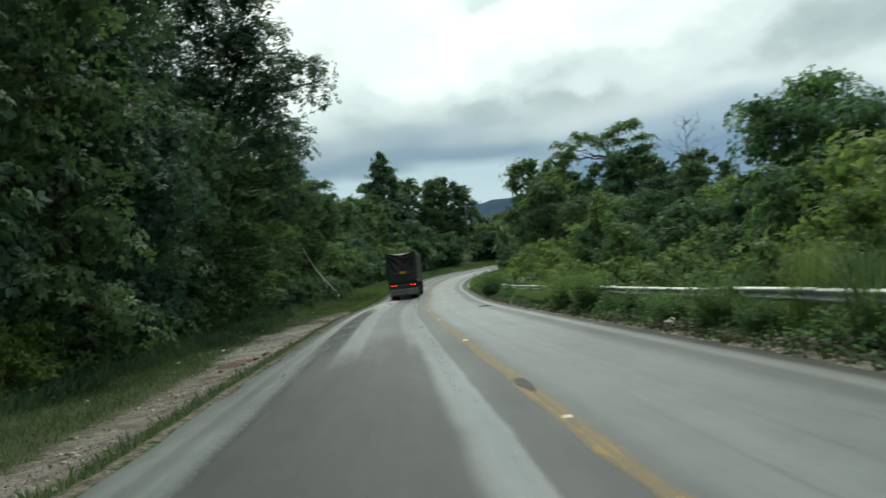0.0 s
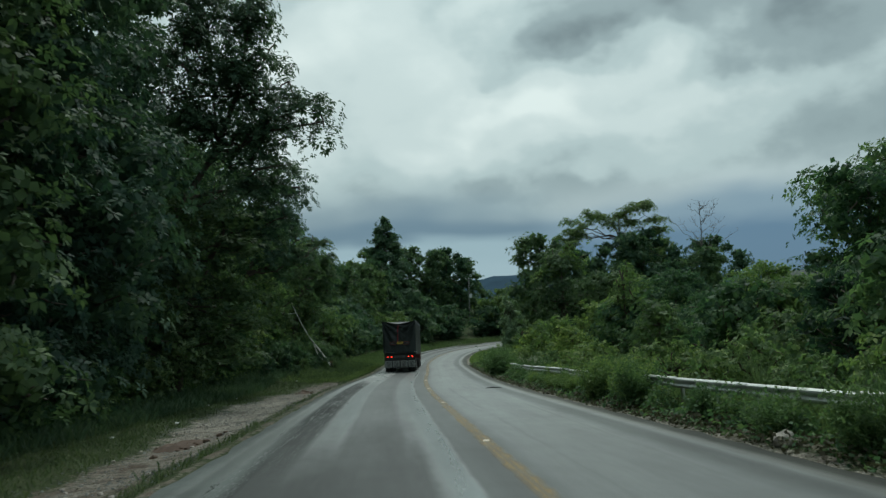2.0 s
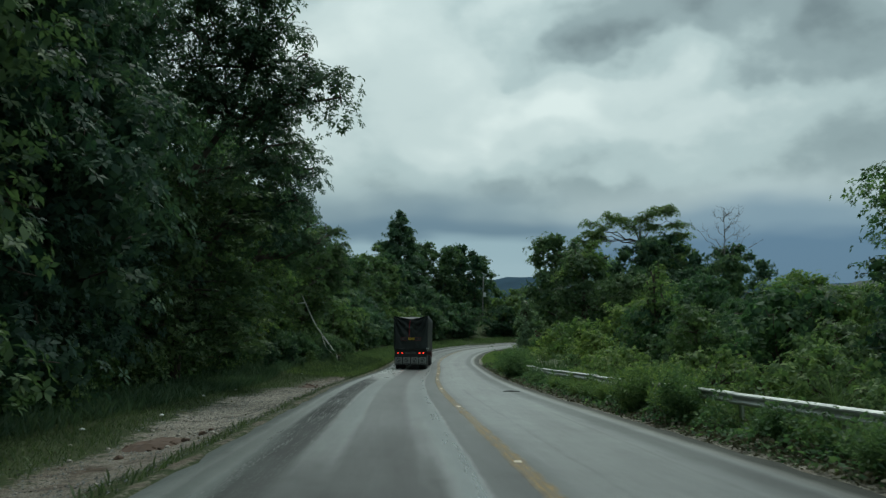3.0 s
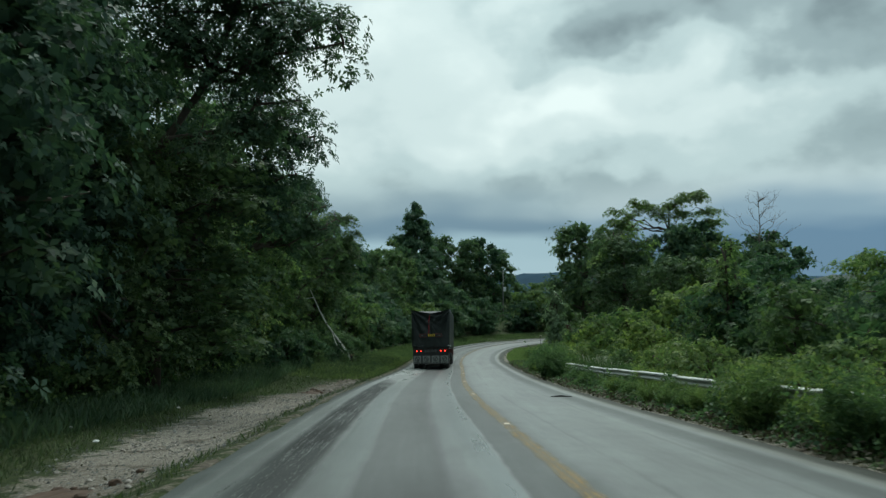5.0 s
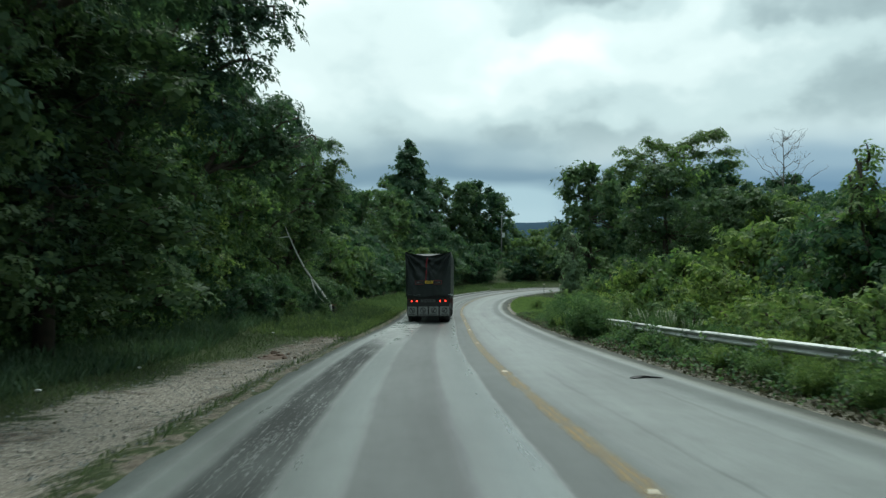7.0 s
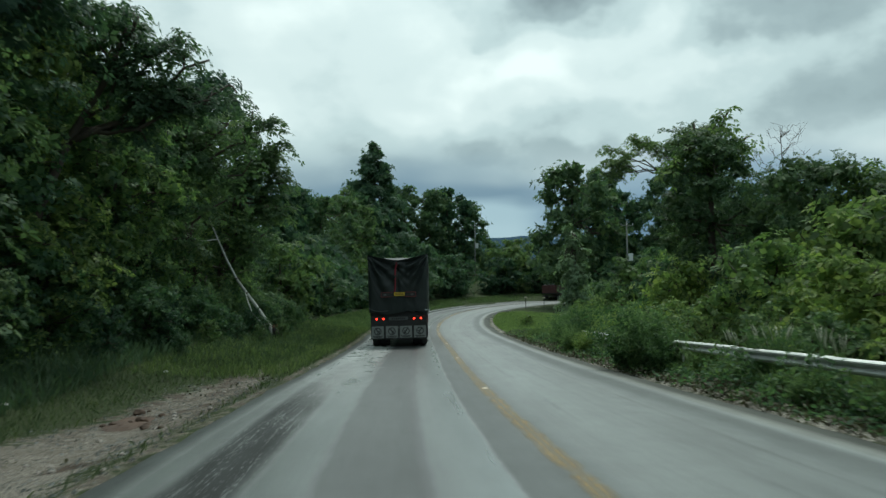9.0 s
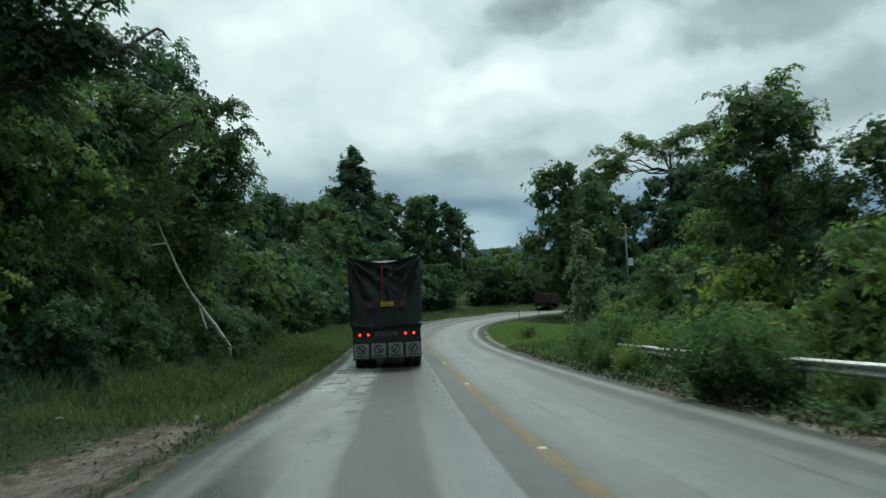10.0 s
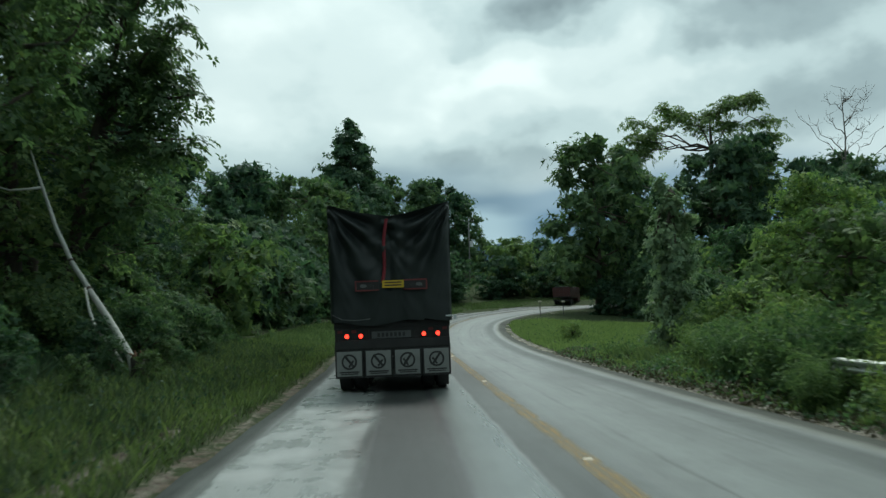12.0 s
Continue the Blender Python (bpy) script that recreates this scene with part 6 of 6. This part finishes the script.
def gravel(n, o_lo, o_hi, y_lo, y_hi, seed):
    """Loose angular stones, thickest along the bare track."""
    rng = np.random.default_rng(seed)
    at, _ = scatter_cover(rng, n, o_lo, o_hi, y_lo, y_hi, lambda r, o, y, m: ~off_track(r, o, y, m))
    m = len(at)
    r = rng.uniform(0.010, 0.030, (m, 1)) * np.where(rng.uniform(size=(m, 1)) > 0.93, 1.7, 1.0)
    spin = rng.uniform(0, 6.28, m)
    ring = [at + np.stack([np.cos(spin + k * 1.571), np.sin(spin + k * 1.571), np.full(m, -0.1)], 1) * r * rng.uniform(0.7, 1.2, (m, 1)) for k in range(4)]
    peak = at + np.c_[rng.normal(size=(m, 2)) * 0.3, rng.uniform(0.5, 0.9, m)] * r
    verts = np.stack(ring + [peak], 1).reshape(-1, 3)
    faces = [(b + k, b + (k + 1) % 4, b + 4) for b in range(0, 5 * m, 5) for k in range(4)]
    tagged(new("gravel", mesh_from("gravel", verts.tolist(), faces, GRAVEL)), "loose pale grey-brown gravel on the bare verge", "gravel", kind="stuff")


gravel(16000, -9.2, -4.7, 8, 66, 19)


def tyre_scrap():
    verts, faces, n = [], [], 18
    for i in range(n):
        u = i / (n - 1)
        w = 0.12 + 0.05 * math.sin(u * 9)
        for side in (-1, 1):
            for h in (0.0, 0.025 + 0.04 * math.sin(u * 3.1) ** 2):
                verts.append((-0.7 + 1.4 * u, side * w + 0.12 * math.sin(u * 4), h))
    for i in range(n - 1):
        a = i * 4
        for p, q in ((0, 1), (1, 3), (3, 2), (2, 0)):
            faces.append((a + p, a + q, a + 4 + q, a + 4 + p))
    faces += [(0, 2, 3, 1), (4 * n - 4, 4 * n - 3, 4 * n - 1, 4 * n - 2)]
    ob = new("tyre_scrap", mesh_from("tyre_scrap", verts, faces, SCRAP))
    ob.matrix_basis = pose(4.5, 42.4, 0.012, 0, 0, 25) @ Matrix.Diagonal((0.5, 0.6, 0.7, 1))
    tagged(ob, "torn black strip of tyre lying on the asphalt", "tyre scrap")


tyre_scrap()


# ---------------------------------------------------------------- leaning pale trunk in the verge
def make_leaning_trunk():
    top = thing("leaning_trunk", Matrix(), "pale smooth trunk leaning out of the undergrowth", "fallen tree")
    main = [(-5.09, 76.02, 0.05), (-5.3, 76.28, 0.99), (-5.97, 76.81, 1.89), (-6.61, 77.28, 2.67), (-7.19, 77.7, 3.41), (-7.77, 78.23, 4.35), (-8.4, 78.96, 5.51), (-8.98, 79.59, 6.66)]
    part("trunk", mesh_from("trunk", *tube(main, [0.1, 0.095, 0.083, 0.07, 0.06, 0.05, 0.04, 0.021], 10), BARK_PALE, True), None, top)
    part("branch", mesh_from("branch", *tube([(-6.67, 77.18, 2.69), (-6.46, 76.86, 2.15), (-6.25, 76.65, 1.73), (-5.77, 76.34, 1.26), (-5.46, 76.13, 0.89)], [0.03, 0.038, 0.042, 0.042, 0.03], 8), BARK_PALE, True), None, top)
    part("branch", mesh_from("branch", *tube([(-8.4, 78.96, 5.51), (-9.13, 78.75, 5.4), (-9.87, 78.65, 5.61)], [0.036, 0.03, 0.02], 6), BARK_PALE, True), None, top)
    for p, r in ((main[3], 0.078), (main[4], 0.068)):
        part("joint", rod_bm(r, 0.1, Matrix.Translation(p) @ Vector((-0.5, 0.75, 1.1)).to_track_quat("Z", "Y").to_matrix().to_4x4(), 12, 0.015), BARK, top)
    # the broken stump that it tore away from
    g = ground_at(-5.0, 75.76)
    stump = thing("tree_stump", Matrix.Translation((-5.0, 75.76, g)), "dark broken stump with orange splintered wood in the grass", "stump")
    rng = np.random.default_rng(6)
    part("bole", mesh_from("bole", *tube([(0, 0, -0.2), (0.02, 0, 0.1), (0.0, 0.02, 0.35), (-0.05, 0.03, 0.6)], [0.30, 0.22, 0.17, 0.15], 11), BARK_WET, True), None, stump)
    for _ in range(5):
        a, h = rng.uniform(0, 6.28), rng.uniform(0.06, 0.16)
        foot = (-0.05 + 0.09 * math.cos(a), 0.03 + 0.09 * math.sin(a), 0.56)
        part("splinter", mesh_from("splinter", *tube([foot, (foot[0] + 0.02, foot[1], 0.6 + h * 0.5), (foot[0] + rng.normal() * 0.04, foot[1], 0.6 + h)], [0.05, 0.04, 0.012], 5), RAW_WOOD), None, stump, "orange splinter of raw wood")
    for _ in range(5):
        a = rng.uniform(0, 6.28)
        part("root", mesh_from("root", *tube([(0.15 * math.cos(a), 0.15 * math.sin(a), 0.12), (0.35 * math.cos(a), 0.35 * math.sin(a), 0.03), (0.6 * math.cos(a), 0.6 * math.sin(a), -0.08)], [0.07, 0.05, 0.02], 6), BARK_WET, True), None, stump)


make_leaning_trunk()
for x, y, s, turn in ((-4.7, 75.3, 0.20, 20), (-5.5, 75.6, 0.26, 140), (-6.2, 76.4, 0.34, 250)):
    set_down(BUSH_D, x, y, s, turn, label="low dark shrub beside the broken stump")


# ---------------------------------------------------------------- poles, markers, the lorry ahead
def utility_pole(x, y, height, label):
    z = ground_at(x, y)
    top = thing("utility_pole", Matrix.Translation((x, y, z - 0.3)), label, "utility pole", "utility poles")
    part("pole", mesh_from("pole", *tube([(0, 0, 0), (0, 0, height * 0.5), (0, 0, height)], [0.11, 0.10, 0.08], 10), CONCRETE, True), None, top)
    part("crossarm", box_bm(1.5, 0.08, 0.09, (0, -0.12, height - 0.5), 0.01), CONCRETE, top)
    for dx in (-0.7, 0, 0.7):
        part("insulator", rod_bm(0.05, 0.16, Matrix.Translation((dx, -0.12, height - 0.36)), 10, 0.01), BOX_PAINT, top)
    part("meter_box", box_bm(0.5, 0.4, 0.85, (0.32, -0.2, height * 0.62), 0.02), BOX_PAINT, top, "white box on the pole")
    return top


utility_pole(17.2, 178.0, 10.7, "grey concrete pole with a white box beyond the bend")
utility_pole(29.4, 129.7, 11.3, "grey concrete pole with a white box among the trees")


def marker_post(x, y, h):
    z = ground_at(x, y)
    top = thing("marker_post", Matrix.Translation((x, y, z)), "thin dark roadside marker post with a small plate", "marker post", "marker posts")
    part("stake", box_bm(0.07, 0.05, h, (0, 0, h / 2), 0.008), CHASSIS, top)
    part("plate", box_bm(0.34, 0.03, 0.16, (0, -0.035, h - 0.05), 0.01), STUD, top)
    part("cap", box_bm(0.09, 0.07, 0.04, (0, 0, h + 0.02), 0.01), BOX_PAINT, top)


marker_post(18.3, 136.0, 1.45)
marker_post(20.3, 134.5, 1.35)


def make_far_lorry():
    s = float(ALONG[int(np.argmin(((CENTRE - (26.5, 153.0)) ** 2).sum(1)))])
    i = int(np.searchsorted(ALONG, s))
    p = on_road(s, -2.1, 0.02)
    turn = math.degrees(math.atan2(-TANGENT[i][0], TANGENT[i][1])) + 28
    top = thing("tipper_lorry", pose(p.x, p.y, p.z, 0, 0, turn) @ Matrix.Scale(0.9, 4), "dull red open lorry going round the bend", "truck")
    part("bed", box_bm(2.45, 6.0, 0.14, (0, 3.2, 1.2), 0.02), CHASSIS, top)
    for x in (-1.18, 1.18):
        part("side_board", box_bm(0.08, 6.0, 1.25, (x, 3.2, 1.9), 0.02), RED_TRUCK, top)
    part("tailboard", box_bm(2.4, 0.08, 1.25, (0, 0.25, 1.9), 0.02), RED_TRUCK, top)
    for dx in (-0.9, -0.3, 0.3, 0.9):
        part("rib", box_bm(0.08, 0.06, 1.25, (dx, 0.19, 1.9), 0.01), RED_TRUCK, top)
    part("load", box_bm(2.2, 5.6, 0.5, (0, 3.2, 2.4), 0.1), CHASSIS, top)
    part("bumper", box_bm(2.3, 0.12, 0.2, (0, 0.2, 0.75), 0.02), CHASSIS, top)
    part("cab", box_bm(2.3, 1.9, 2.1, (0, 7.4, 1.75), 0.12), RED_TRUCK, top)
    for y in (1.4, 2.6, 7.4):
        for x in (-1.0, 1.0):
            w = part("wheel", rod_bm(0.5, 0.32, pose(x, y, 0.5, 0, 90), 24, 0.05), RUBBER, top)
            part("rim", rod_bm(0.28, 0.33, pose(x, y, 0.5, 0, 90), 20, 0.02), CHASSIS, w)


make_far_lorry()


# ---------------------------------------------------------------- distant hills
def make_hills():
    verts, faces = [], []
    n, rows = 160, 10
    for j in range(rows):
        v = j / (rows - 1)
        for i in range(n + 1):
            a = radians(-75 + 150 * i / n)
            az = math.degrees(a)
            crest = np.interp(az, [-75, -20, 5, 12, 18, 24, 32, 45, 75], [120, 130, 180, 185, 175, 170, 175, 200, 210])
            crest += 9 * noise.noise(Vector((az * 0.16, 0, 9))) + 6 * noise.noise(Vector((az * 0.6, 3, 9)))
            d = 1500 + 500 * v
            verts.append((math.sin(a) * d, math.cos(a) * d, -20 + (crest + 20) * math.sin(v * math.pi / 2) + 6 * noise.noise(Vector((az, v * 9, 2)))))
    w = n + 1
    for j in range(rows - 1):
        for i in range(n):
            q = j * w + i
            faces.append((q, q + 1, q + w + 1, q + w))
    tagged(new("hill_backdrop", mesh_from("hill_backdrop", verts, faces, HILL, True)), "distant wooded hills coloured blue-grey for haze", "hills", kind="structure")


make_hills()


def make_hillside():
    """A green slope of fields and scrub that rises beyond the roadside wood."""
    verts, faces = [], []
    n, rows = 120, 22
    for j in range(rows):
        v = j / (rows - 1)
        for i in range(n + 1):
            az = 13 + 62 * i / n
            a = radians(az)
            crest = np.interp(az, [13, 19, 26, 36, 50, 75], [0, 26, 40, 46, 52, 50]) + 5 * noise.noise(Vector((az * 0.3, 1, 4)))
            d = 250 + 240 * v
            bushy = 2.2 * noise.noise(Vector((az * 2.2, v * 30, 2))) + 1.1 * noise.noise(Vector((az * 7, v * 70, 5)))
            verts.append((math.sin(a) * d, math.cos(a) * d, -9 + (crest + 9) * math.sin(v * math.pi / 2) ** 1.2 + bushy))
    w = n + 1
    for j in range(rows - 1):
        for i in range(n):
            q = j * w + i
            faces.append((q, q + 1, q + w + 1, q + w))
    tagged(new("hillside_backdrop", mesh_from("hillside_backdrop", verts, faces, SLOPE, True)), "pale green scrubby hillside beyond the roadside wood", "hills", kind="structure")


make_hillside()
